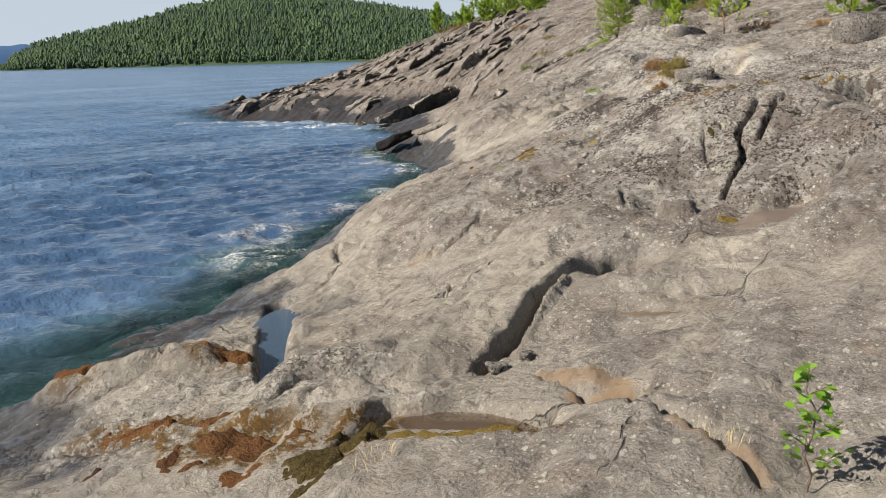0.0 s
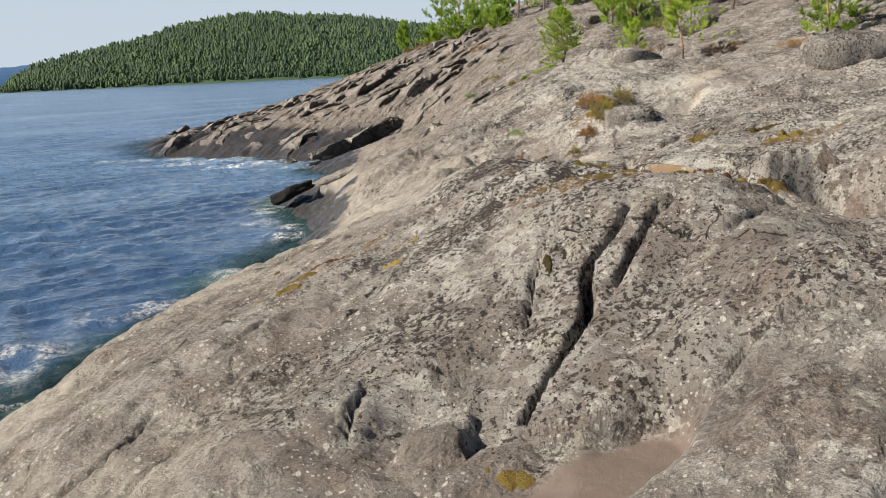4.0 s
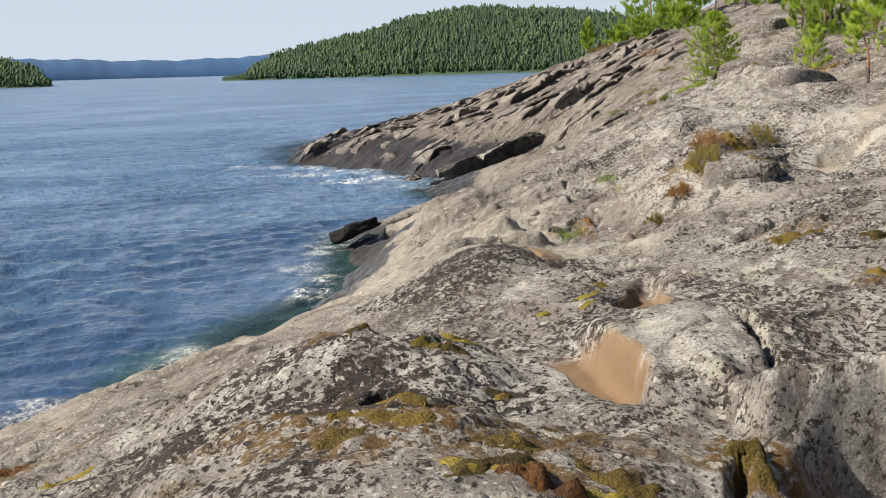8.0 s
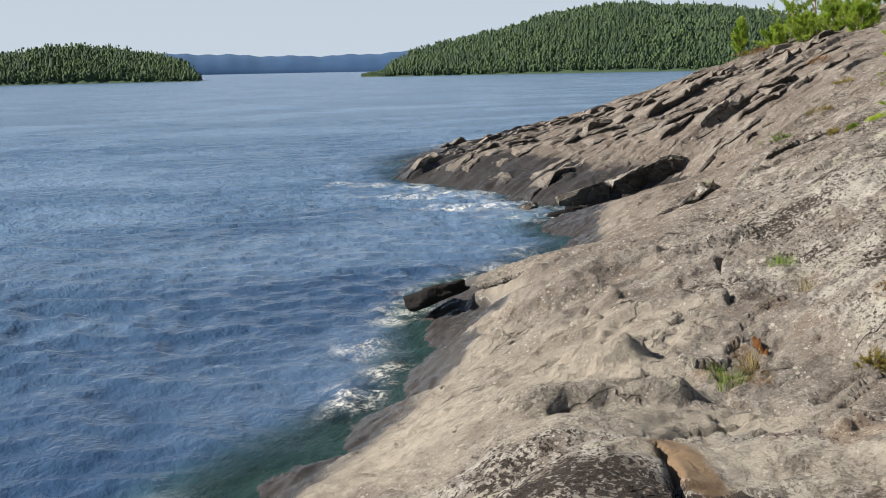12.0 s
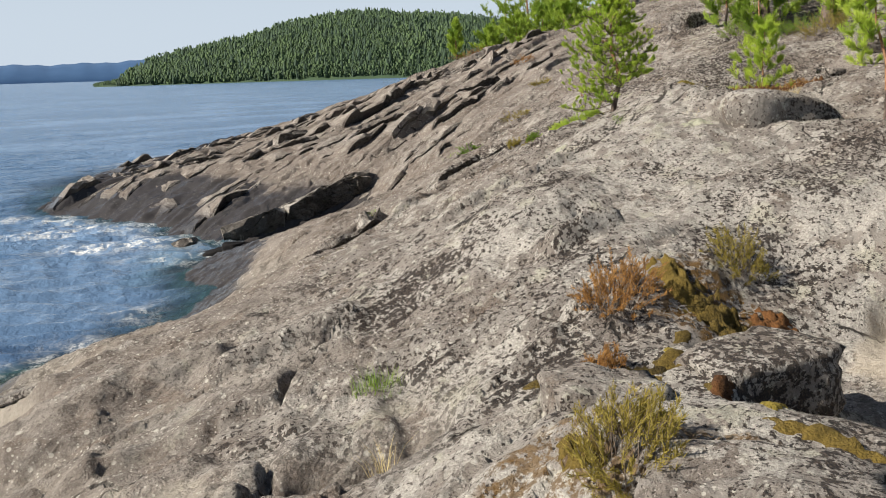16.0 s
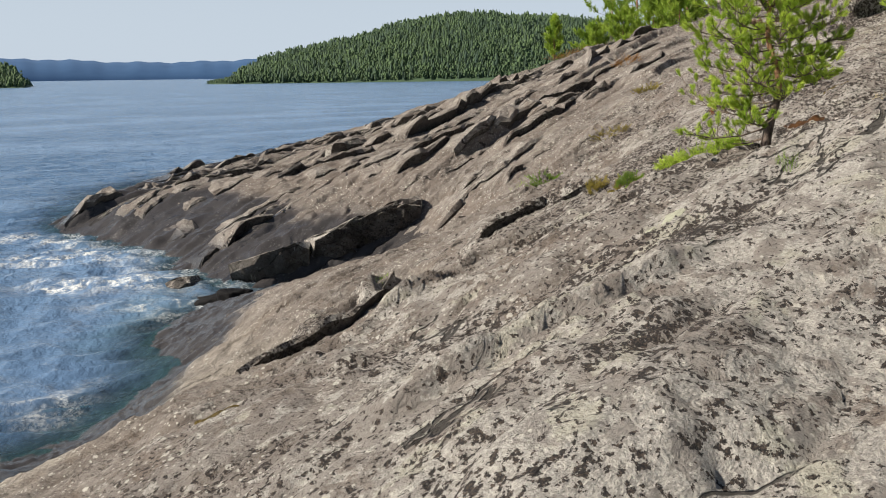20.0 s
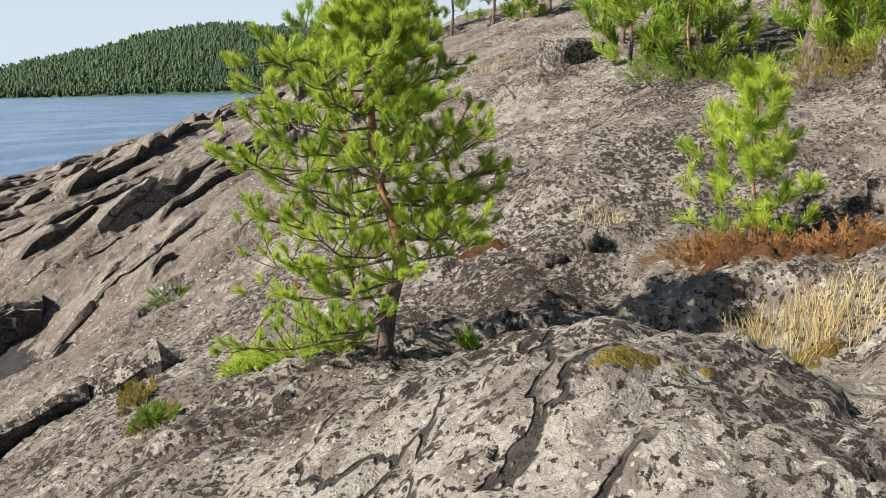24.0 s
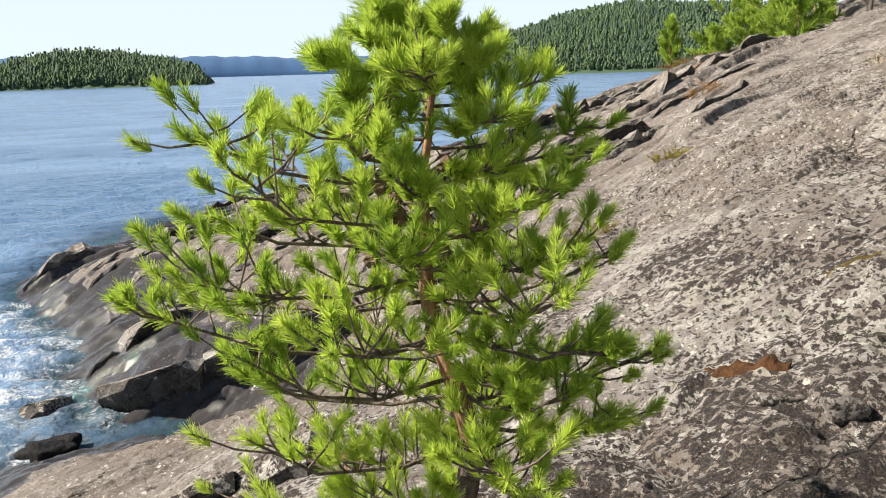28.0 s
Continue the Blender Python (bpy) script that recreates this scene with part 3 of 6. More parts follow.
def window(x, y, pts, pad):
    xs, ys = [p[0] for p in pts], [p[1] for p in pts]
    return (x > min(xs) - pad) & (x < max(xs) + pad) & (y > min(ys) - pad) & (y < max(ys) + pad)


def landform(x, y):
    z = broad(x, y)
    for s in SWELLS:
        z = z + swell(x, y, *s)
    return z


def hollow(cx, cy, rx, ry, deg, drop):
    """A level-floored hollow sunk by drop below the ground round it."""
    basin(cx, cy, rx, ry, deg, float(landform(np.array([cx]), np.array([cy]))[0]) - drop)


# sand-floored hollows beside the pale slab, the silt pan below the dome, and the edges round them
hollow(3.36, 10.22, 0.15, 0.50, 22, 0.13)
hollow(3.55, 11.55, 0.13, 0.42, 10, 0.10)
hollow(2.37, 6.34, 0.40, 0.20, 35, 0.07)
hollow(2.93, 17.22, 0.27, 0.11, 22, 0.11)
scarp(0.11, 0.5, 3.22, 10.8, 3.60, 9.75, 0.04)
crack(0.05, 0.12, (3.12, 11.08), (3.5, 11.0), (3.85, 10.98), (4.02, 10.65), (4.07, 10.3), (4.08, 9.9))
crack(0.018, 0.05, (3.63, 10.04), (3.74, 10.3), (3.88, 10.62))
crack(0.09, 0.13, (2.7, 9.3), (2.78, 9.42))
crack(0.05, 0.11, (3.9, 9.25), (3.88, 8.9), (3.97, 8.68), (4.04, 8.45))
crack(0.045, 0.10, (2.85, 8.03), (2.95, 8.1), (3.06, 8.21))
crack(0.05, 0.10, (3.2, 7.76), (3.4, 7.95), (3.58, 8.02))
crack(0.04, 0.10, (2.74, 6.52), (2.98, 6.72), (3.28, 6.81), (3.5, 6.68))
crack(0.02, 0.07, (1.32, 6.69), (1.33, 6.9), (1.4, 7.25))
scarp(0.11, 0.4, 1.5, 6.62, 1.78, 6.57, 0.025)
crack(0.022, 0.06, (1.61, 7.26), (1.72, 7.22), (1.86, 7.22))
crack(0.022, 0.05, (1.89, 7.11), (2.0, 7.13))
crack(0.02, 0.05, (0.44, 7.52), (0.6, 7.56))
crack(0.016, 0.05, (0.61, 7.64), (0.66, 7.99))
crack(0.10, 0.13, (-0.52, 3.55), (-0.38, 3.7), (-0.27, 3.84))
crack(0.05, 0.08, (-2.3, 4.6), (-2.0, 4.75), (-1.7, 4.9), (-1.45, 5.3))
crack(0.04, 0.07, (-1.9, 4.45), (-1.6, 4.4), (-1.3, 4.55), (-1.1, 4.5))
scarp(0.10, 0.35, -1.0, 3.95, -0.35, 3.95, 0.04)
# joints that run up the flank above the sea ledge
scarp(0.07, 0.3, 0.9, 18.3, 1.7, 19.0, 0.03)
scarp(0.06, 0.3, 1.4, 17.4, 2.3, 18.0, 0.03)
crack(0.03, 0.07, (2.38, 18.45), (2.44, 18.75), (2.56, 18.95))
crack(0.03, 0.07, (3.4, 18.35), (3.6, 18.5), (3.72, 18.52))
scarp(0.08, 0.3, 3.0, 20.1, 3.9, 20.9, 0.03)
scarp(0.09, 0.35, 2.2, 22.6, 3.0, 23.3, 0.03)


def height(x, y):
    x, y = np.asarray(x, float), np.asarray(y, float)
    z = landform(x, y)
    wx, wy = x + 0.09 * vnoise(x * 2.1, y * 2.1, 3) + 0.03 * vnoise(x * 7, y * 7, 4), y + 0.09 * vnoise(x * 2.1, y * 2.1, 5) + 0.03 * vnoise(x * 7, y * 7, 6)
    bx_, by_ = x + 0.07 * vnoise(x * 1.9, y * 1.9, 3), y + 0.07 * vnoise(x * 1.9, y * 1.9, 5)
    near = np.exp(-np.maximum(y - 30, 0) / 30)
    slab = sstep(25.8, 28.2, y + 0.25 * x) * sstep(4.5, 2.4, x - 0.12 * (y - 30))
    calm = np.ones(x.shape)
    for cx, cy, rx, ry, deg, level in BASINS:
        u, v = turned(x, y, cx, cy, deg)
        calm = np.minimum(calm, sstep(1.0, 2.2, np.hypot(u / rx, v / ry)))
    su, sv = 0.62 * wx + 0.78 * wy, -0.78 * wx + 0.62 * wy
    z = z + calm * (1 - 0.7 * slab) * (0.15 * (np.abs(vnoise(su * 0.33, sv * 0.62, 7)) - 0.25) + 0.085 * (np.abs(vnoise(su * 0.8, sv * 1.5, 8)) - 0.25))
    z = z + calm * 0.040 * (np.abs(vnoise(su * 2.1, sv * 3.9, 16)) - 0.25) * near - (0.018 * sstep(0.05, 0.0, np.abs(vnoise(su * 0.9, sv * 2.2, 17))) + 0.012 * sstep(0.07, 0.0, np.abs(vnoise(su * 2.3, sv * 4.6, 19)))) * near * calm
    # flaked sheets: low ragged risers with a gentle fall behind them
    worn = near * calm * (0.55 + 0.45 * sstep(7, 16, y)) * (1 - 0.55 * sstep(0.9, 0.3, z)) * (1 - 0.7 * np.exp(-((x - 4.8) / 1.3) ** 2 - ((y - 22.2) / 1.3) ** 2))
    for lift, steps, a1, b1, seed in ((0.055, 2.0, 0.50, 1.15, 70), (0.024, 2.2, 1.5, 3.1, 74), (0.007, 2.0, 4.0, 7.0, 78)):
        f = steps * (vnoise(su * a1, sv * b1, seed) + 0.45 * vnoise(su * a1 * 2.7, sv * b1 * 2.5, seed + 1) + 0.22 * vnoise(su * a1 * 6.5, sv * b1 * 6, seed + 2))
        u = f - np.floor(f)
        some = sstep(-0.1, 0.5, vnoise(x * 0.8 * a1 + 3, y * 0.8 * a1, seed + 3))
        z = z + worn * some * lift * (sstep(0.0, 0.11, u) - u)
    z = z + (0.024 * np.abs(vnoise(su * 5.1, sv * 7.3, 9)) + 0.018 * np.abs(vnoise(su * 11, sv * 17, 10)) + 0.007 * vnoise(x * 25, y * 27, 18)) * near * (0.4 + 0.6 * calm)
    z = z + slab * (1 + 0.8 * sstep(0.6, 0.2, z)) * (0.075 * np.abs(vnoise((0.6 * wx + 0.8 * wy) * 0.30, (-0.8 * wx + 0.6 * wy) * 2.1, 81)) + 0.045 * np.abs(vnoise((0.6 * wx + 0.8 * wy) * 0.8, (-0.8 * wx + 0.6 * wy) * 5.5, 82)) - 0.03)
    # layered slab beyond the inlet: beds broken into blocks, with edges that run up the slope
    m = slab * sstep(-0.3, 0.5, z) * (1 - np.exp(-(((x + 0.7) * 0.85 + (y - 29.5) * 0.53) / 2.0) ** 2 - ((-(x + 0.7) * 0.53 + (y - 29.5) * 0.85) / 1.1) ** 2))
    kx, ky = 0.7 * x + 0.3 * wx, 0.7 * y + 0.3 * wy
    q = -0.80 * kx + 0.60 * ky + 0.6 * vnoise(x * 0.23, y * 0.23, 11)
    s = 0.60 * kx + 0.80 * ky
    for period, h, length, seed in ((2.1, 0.22, 2.9, 12), (0.8, 0.10, 1.3, 13), (0.37, 0.06, 0.8, 14)):
        f = q / period + 0.2 * vnoise(x * 0.4, y * 0.28, seed)
        k = np.floor(f).astype(np.int64)
        along = s / length + 0.41 * k
        j = np.floor(along).astype(np.int64)
        amp = np.clip(1.9 * hash01(k, j, seed) - 0.75, 0, 1)
        u = f - k
        z = z + m * h * amp * (np.clip(u / 0.04, 0, 1) * (1 - u) ** 1.1) * (1 - 0.5 * np.abs(2 * (along - j) - 1) ** 3)
    for h, back, ax, ay, bx, by, soft in SCARPS:
        w = window(x, y, ((ax, ay), (bx, by)), 3 * back + 0.3)
        if w.any():
            L = math.hypot(bx - ax, by - ay)
            ex, ey = (bx - ax) / L, (by - ay) / L
            px, py = bx_[w], by_[w]
            u = ((px - ax) * ex + (py - ay) * ey) / L
            v = -(px - ax) * ey + (py - ay) * ex
            z[w] += h * sstep(-0.12, 0.12, u) * sstep(1.12, 0.88, u) * sstep(-soft, soft * 0.4, v) * np.exp(-np.maximum(v, 0) / back)
    for cx, cy, rx, ry, deg, level in BASINS:
        u, v = turned(wx, wy, cx, cy, deg)
        f = sstep(1.25, 0.75, np.hypot(u / rx, v / ry))
        z = z * (1 - f) + np.minimum(z, level + 0.01 * vnoise(x * 3, y * 3, 15)) * f
    for width, depth, pts in CRACKS:
        w = window(x, y, pts, 3 * width + 0.15)
        if w.any():
            d, a = polyline(bx_[w] * 0.6 + x[w] * 0.4, by_[w] * 0.6 + y[w] * 0.4, pts)
            g = 0.62 * width * (0.55 + 0.45 * np.sin(np.pi * np.clip(a * 0.9 + 0.08, 0, 1)))
            z[w] -= depth * (0.3 + 0.7 * np.sin(np.pi * np.clip(a * 0.92 + 0.04, 0, 1))) * (1 - sstep(0.25 * g, 1.1 * g, d))
    return z

# ---- meshes ----
def mesh_from(name, verts, faces, material, smooth=True):
    """A mesh from arrays of places and of equal-sided faces."""
    me = bpy.data.meshes.new(name)
    verts, faces = np.asarray(verts, np.float32), np.asarray(faces, np.int32)
    k = faces.shape[1]
    me.vertices.add(len(verts))
    me.vertices.foreach_set("co", verts.ravel())
    me.loops.add(faces.size)
    me.loops.foreach_set("vertex_index", faces.ravel())
    me.polygons.add(len(faces))
    me.polygons.foreach_set("loop_start", np.arange(0, faces.size, k, dtype=np.int32))
    me.polygons.foreach_set("use_smooth", np.full(len(faces), smooth))
    me.update(calc_edges=True)
    me.materials.append(material)
    return me


def part(name, me, parent, label="", kind=""):
    ob = new(name, me)
    ob.parent = parent
    return tagged(ob, label, kind=kind)


def ticks(spans, grow_lo, grow_hi, lo, hi, most):
    """Grid lines: spans of (from, to, step), growing steps on to lo and hi."""
    out = [spans[0][0]]
    for a, b, step in spans:
        n = max(1, round((b - a) / step))
        out += list(a + (b - a) * np.arange(1, n + 1) / n)
    step = spans[-1][2]
    while out[-1] < hi:
        step = min(step * grow_hi, most)
        out.append(out[-1] + step)
    step, low = spans[0][2], [out[0]]
    while low[-1] > lo:
        step = min(step * grow_lo, most)
        low.append(low[-1] - step)
    return np.array(low[:0:-1] + out)


def sheet(name, xs, ys, zfun, material):
    X, Y = np.meshgrid(xs, ys)
    Z = zfun(X, Y)
    nx, ny = len(xs), len(ys)
    i = (np.arange(ny - 1)[:, None] * nx + np.arange(nx - 1)[None, :]).ravel()
    me = mesh_from(name, np.stack([X, Y, Z], -1).reshape(-1, 3), np.stack([i, i + 1, i + nx + 1, i + nx], -1), material)
    return me, X, Y, Z


def mask(me, name, values):
    me.attributes.new(name, "FLOAT", "POINT").data.foreach_set("value", np.asarray(values, np.float32).ravel())


def height_at(x, y):
    return float(height(np.array([x]), np.array([y]))[0])


# ---- the rock, the lake and the far shores ----
gx = ticks([(-9.0, -3.2, 0.068), (-3.2, -1.6, 0.04), (-1.6, 5.6, 0.022), (5.6, 7.4, 0.045)], 1.08, 1.07, -60, 400, 60)
gy = ticks([(2.0, 10.6, 0.022), (10.6, 27.0, 0.032), (27.0, 38.0, 0.042), (38.0, 56.0, 0.085)], 1.06, 1.06, -120, 160, 20)
ground_mesh, GX, GY, GZ = sheet("ground", gx, gy, height, ROCK)
ground = tagged(new("ground", ground_mesh), "smooth grey glacier-worn granite shore with lichen and wet edge", "rock shore", kind="structure")

edge = 0.10 * vnoise(GX * 1.3, GY * 1.3, 31) + 0.05 * vnoise(GX * 5, GY * 5, 32)


def patches(spots):
    f = np.zeros(GX.shape)
    wob = 0.22 * vnoise(GX * 5, GY * 5, 41) + 0.12 * vnoise(GX * 14, GY * 14, 42)
    for cx, cy, rx, ry, deg, amount in spots:
        u, v = turned(GX, GY, cx, cy, deg)
        f = np.maximum(f, amount * sstep(1.15, 0.8, np.hypot(u / rx, v / ry) + wob))
    return f


bare = patches([(1.68, 5.46, 0.36, 0.07, -45, 1.0), (0.95, 3.95, 0.07, 0.42, -38, 0.9), (-0.35, 5.9, 0.5, 0.7, 10, 1.0), (-0.75, 8.0, 0.35, 0.8, 0, 0.8), (0.25, 5.6, 0.5, 0.9, -10, 0.85), (1.75, 5.75, 0.4, 0.12, 10, 1), (1.35, 4.5, 0.5, 0.15, -35, 0.8), (1.3, 15.4, 1.0, 1.7, -15, 1), (2.5, 14.6, 0.9, 0.45, 20, 0.9), (3.0, 13.9, 0.7, 0.3, 10, 0.8), (1.6, 16.6, 0.8, 0.8, 20, 0.8), (-6.3, 34.6, 0.9, 0.5, 20, 1)])
mask(ground_mesh, "pale", np.maximum(bare, 0.6 * sstep(0.12, 0.32, GZ + edge) * sstep(0.95, 0.45, GZ + 2.2 * edge) * sstep(27, 22, GY)))
splash = patches([(-0.35, 18.5, 0.55, 0.5, 20, 1), (-0.15, 17.6, 0.35, 0.6, 10, 1), (-1.2, 26.4, 0.8, 0.8, 10, 1), (-4.8, 31.2, 1.8, 0.5, -30, 0.8)])
mask(ground_mesh, "wet", np.maximum(splash, sstep(0.36, 0.14, GZ + edge - 0.48 * sstep(26, 29, GY) - 0.08 * sstep(16, 19, GY))))


crusted = patches([(2.2, 13.2, 1.0, 1.2, 20, 1), (2.6, 9.9, 0.8, 0.5, 15, 1), (1.9, 10.6, 1.2, 0.35, 35, 0.9), (3.4, 23.0, 0.8, 0.5, 30, 0.9), (-0.3, 20.8, 0.8, 0.4, 30, 0.7),
                   (-1.2, 4.3, 1.3, 0.5, -10, 0.9), (2.2, 7.4, 1.1, 0.9, 20, 0.9), (2.9, 8.3, 0.9, 0.6, 0, 0.9), (1.2, 7.3, 0.8, 0.5, 30, 0.85), (3.3, 11.5, 0.8, 0.4, 20, 0.8)])
mask(ground_mesh, "crust", np.maximum(crusted, 0.88 * sstep(0.9, 1.6, GZ + 2.5 * edge) * (1 - 0.75 * sstep(26, 29, GY + 0.3 * GX) * sstep(3.6, 2.4, GX - 0.12 * (GY - 30)))))
mask(ground_mesh, "umber", np.maximum(0.62 * sstep(17.5, 21, GY) + 0.35 * sstep(25.0, 28.5, GY + 0.25 * GX), patches([(3.0, 8.0, 1.0, 0.8, 0, 0.9), (1.7, 7.2, 1.2, 0.9, 10, 0.75), (2.7, 7.4, 0.9, 0.6, 10, 0.6), (1.9, 17.2, 1.0, 0.5, 30, 0.35), (6.2, 26.0, 1.6, 1.2, 0, 0.5)])))
mask(ground_mesh, "mat", patches([(3.6, 21.6, 0.9, 0.4, 30, 0.7), (4.2, 22.6, 0.9, 0.3, 10, 0.5), (5.7, 22.3, 0.7, 0.4, 0, 0.5), (3.2, 23.0, 0.8, 0.4, 30, 0.5), (4.4, 17.3, 0.9, 0.7, 0, 0.4), (5.6, 26.4, 1.6, 1.6, 0, 0.35), (7.0, 29.0, 2.0, 2.0, 0, 0.35), (-1.1, 3.9, 0.9, 0.25, -10, 0.6), (2.95, 18.9, 0.35, 0.6, -10, 0.9), (3.2, 18.2, 0.35, 0.3, 20, 0.8), (2.3, 12.9, 0.9, 0.35, 35, 0.7), (1.6, 11.4, 1.0, 0.22, 38, 1.0), (3.3, 12.3, 0.3, 0.7, 20, 0.8), (2.6, 9.3, 0.8, 0.22, 20, 0.8), (4.15, 10.4, 0.14, 0.7, 0, 0.8), (1.5, 9.1, 0.5, 0.14, 45, 1.0), (2.2, 9.8, 0.4, 0.13, 20, 1.0), (3.1, 11.9, 0.15, 0.6, 20, 0.9),
                                   (3.4, 21.6, 0.8, 0.18, 35, 0.9), (4.3, 22.1, 0.7, 0.2, 30, 0.8), (5.7, 22.6, 0.5, 0.25, 0, 0.7), (4.9, 24.4, 0.9, 0.3, 5, 0.6), (2.6, 20.3, 0.9, 0.16, 35, 0.8), (2.7, 8.5, 0.5, 0.15, 10, 0.6), (4.1, 18.75, 0.25, 0.12, 10, 0.7)]) - patches([(4.2, 19.75, 0.7, 0.45, 10, 0.9), (3.75, 10.4, 0.3, 0.5, 0, 0.9), (4.8, 21.4, 0.6, 0.4, 0, 0.8)]))
mask(ground_mesh, "lichen", patches([(5.0, 21.2, 1.5, 1.0, 20, 1), (4.2, 16.8, 1.0, 0.9, 10, 0.9), (4.8, 22.4, 1.0, 0.7, 10, 0.6), (5.4, 17.8, 1.2, 0.8, 20, 0.8), (3.2, 17.6, 0.9, 0.5, 30, 0.7), (3.0, 20.6, 0.9, 0.6, 35, 0.7), (2.1, 12.6, 0.6, 0.5, 0, 0.5), (2.7, 9.6, 1.0, 0.6, 10, 0.7), (3.3, 10.6, 0.7, 0.6, 0, 0.9), (1.8, 11.2, 0.9, 0.4, 30, 0.6), (4.6, 10.8, 0.9, 0.6, 0, 0.8), (2.3, 7.9, 0.8, 0.5, 20, 0.4), (4.1, 19.9, 1.2, 0.9, 20, 1.1), (2.9, 19.2, 1.2, 0.5, 30, 0.7), (5.0, 21.8, 1.4, 0.8, 0, 0.7), (3.75, 10.4, 0.35, 0.6, 0, 1.0), (4.4, 19.3, 1.2, 0.8, 0, 1.0), (5.2, 19.8, 1.0, 1.0, 0, 1.0), (4.9, 26.5, 1.6, 1.6, 0, 0.7), (2.4, 8.6, 0.9, 0.5, 10, 0.8)]))
mask(ground_mesh, "sand", patches([
    (2.65, 13.76, 0.12, 0.4, 25, 0.9), (3.39, 14.29, 0.2, 0.14, 30, 0.4), (2.67, 15.57, 0.2, 0.12, 0, 0.5),
    (1.2, 4.9, 0.24, 0.07, -30, 0.8), (0.7, 3.7, 0.27, 0.06, -25, 0.9), (1.16, 5.77, 0.13, 0.06, 20, 0.6), (3.37, 10.2, 0.15, 0.52, 22, 1.0),
    (3.55, 11.55, 0.12, 0.42, 10, 1.0), (0.6, 4.0, 0.06, 0.36, 32, 0.8), (0.93, 3.0, 0.05, 0.3, 20, 0.7), (0.3, 10.5, 0.16, 0.1, 30, 0.9), (-0.2, 6.85, 0.16, 0.07, 0, 0.5),
    (0.2, 4.55, 0.1, 0.05, 0, 0.6)]))
mask(ground_mesh, "grit", patches([(5.05, 17.2, 0.62, 0.28, 35, 0.85), (5.6, 18.3, 0.5, 0.25, 40, 0.8), (6.3, 19.3, 0.6, 0.2, 50, 0.7), (5.3, 9.4, 0.5, 0.3, 10, 0.6)]))
mask(ground_mesh, "silt", patches([(0.08, 3.66, 0.3, 0.11, -14, 0.9), (2.37, 6.34, 0.38, 0.19, 35, 0.95), (4.4, 9.2, 0.4, 0.3, 0, 0.8)]))
mask(ground_mesh, "moss", patches([
    (-0.9, 3.75, 0.55, 0.2, -15, 1), (-0.39, 3.6, 0.2, 0.25, 0, 1), (-1.3, 5.05, 0.25, 0.15, 0, 0.8), (-2.1, 5.0, 0.3, 0.12, 20, 0.8), (-1.6, 4.2, 0.4, 0.15, -15, 1),
    (0.05, 3.42, 0.4, 0.05, -14, 1), (2.9, 9.0, 0.7, 0.35, 10, 0.9), (2.4, 10.1, 0.3, 0.3, 0, 0.9), (3.3, 8.8, 0.6, 0.2, -20, 0.9), (3.9, 9.2, 0.2, 0.25, 0, 1),
    (4.6, 18.2, 0.35, 0.5, 20, 1), (3.8, 16.4, 0.3, 0.25, 0, 0.8), (4.2, 16.2, 0.3, 0.2, 0, 0.8), (1.0, 9.6, 0.5, 0.12, 40, 0.8),
    (5.0, 11.5, 0.5, 0.25, 20, 0.8), (4.5, 13.2, 0.4, 0.2, 10, 0.7), (2.8, 15.8, 0.1, 0.35, 20, 0.7), (6.1, 24.6, 0.5, 0.4, 0, 0.9)]))

wx = ticks([(-7.0, 1.8, 0.065)], 1.022, 1.3, -4000, 4000, 900)
wy = ticks([(2.0, 33.0, 0.065)], 1.06, 1.022, -4000, 4300, 900)


def lake_foam(X, Y, spots):
    f = np.zeros(X.shape)
    wob = 0.5 * vnoise(X * 1.1, Y * 1.1, 63) + 0.35 * vnoise(X * 2.7, Y * 2.7, 64)
    for cx, cy, rx, ry, deg, amount in spots:
        u, v = turned(X, Y, cx, cy, deg)
        f = np.maximum(f, amount * sstep(1.5, 0.2, np.hypot(u / rx, v / ry) + wob))
    return f


FOAM = [(-2.1, 9.4, 0.6, 0.6, 20, 0.9), (-2.0, 11.2, 0.6, 0.3, 15, 0.9), (-1.6, 12.6, 0.5, 0.3, 30, 0.8), (-0.95, 14.2, 0.3, 0.5, 20, 0.8), (-7.6, 31.4, 1.5, 0.6, 5, 1.0),
        (-5.6, 29.9, 1.4, 0.7, 25, 1.0), (-3.6, 28.5, 1.1, 0.45, 20, 1.0), (-2.3, 27.6, 0.8, 0.4, 15, 1.0), (-0.75, 17.2, 0.3, 0.7, 0, 0.9), (-1.5, 18.6, 0.3, 0.5, 0, 0.8), (-1.5, 24.2, 0.4, 0.6, 10, 0.6)]


def ridge(x, y, seed):
    return 1 - 2 * np.abs(vnoise(x, y, seed))


def waves(X, Y):
    """Short steep chop that runs towards the shore, sharper at the crests."""
    u, v = 0.50 * X - 0.866 * Y, 0.866 * X + 0.50 * Y
    u = u + 0.35 * vnoise(X * 0.5, Y * 0.5, 56)
    fade = np.exp(-np.maximum(np.hypot(X, Y - 15) - 30, 0) / 45)
    z = 0.022 * ridge(u * 0.6, v * 0.3, 51) + 0.036 * ridge(u * 1.9, v * 1.0, 52)
    z = z + 0.036 * ridge(u * 3.6, v * 2.0, 53) + 0.015 * ridge(u * 6.4, v * 3.6, 54)
    z = z * (0.85 + 0.5 * vnoise(X * 0.13, Y * 0.13, 55)) - 0.02
    f = lake_foam(X, Y, FOAM)
    return z * fade + f * (0.02 + 0.04 * np.abs(vnoise(X * 3.1, Y * 3.1, 57)) + 0.02 * np.abs(vnoise(X * 8, Y * 8, 58)))


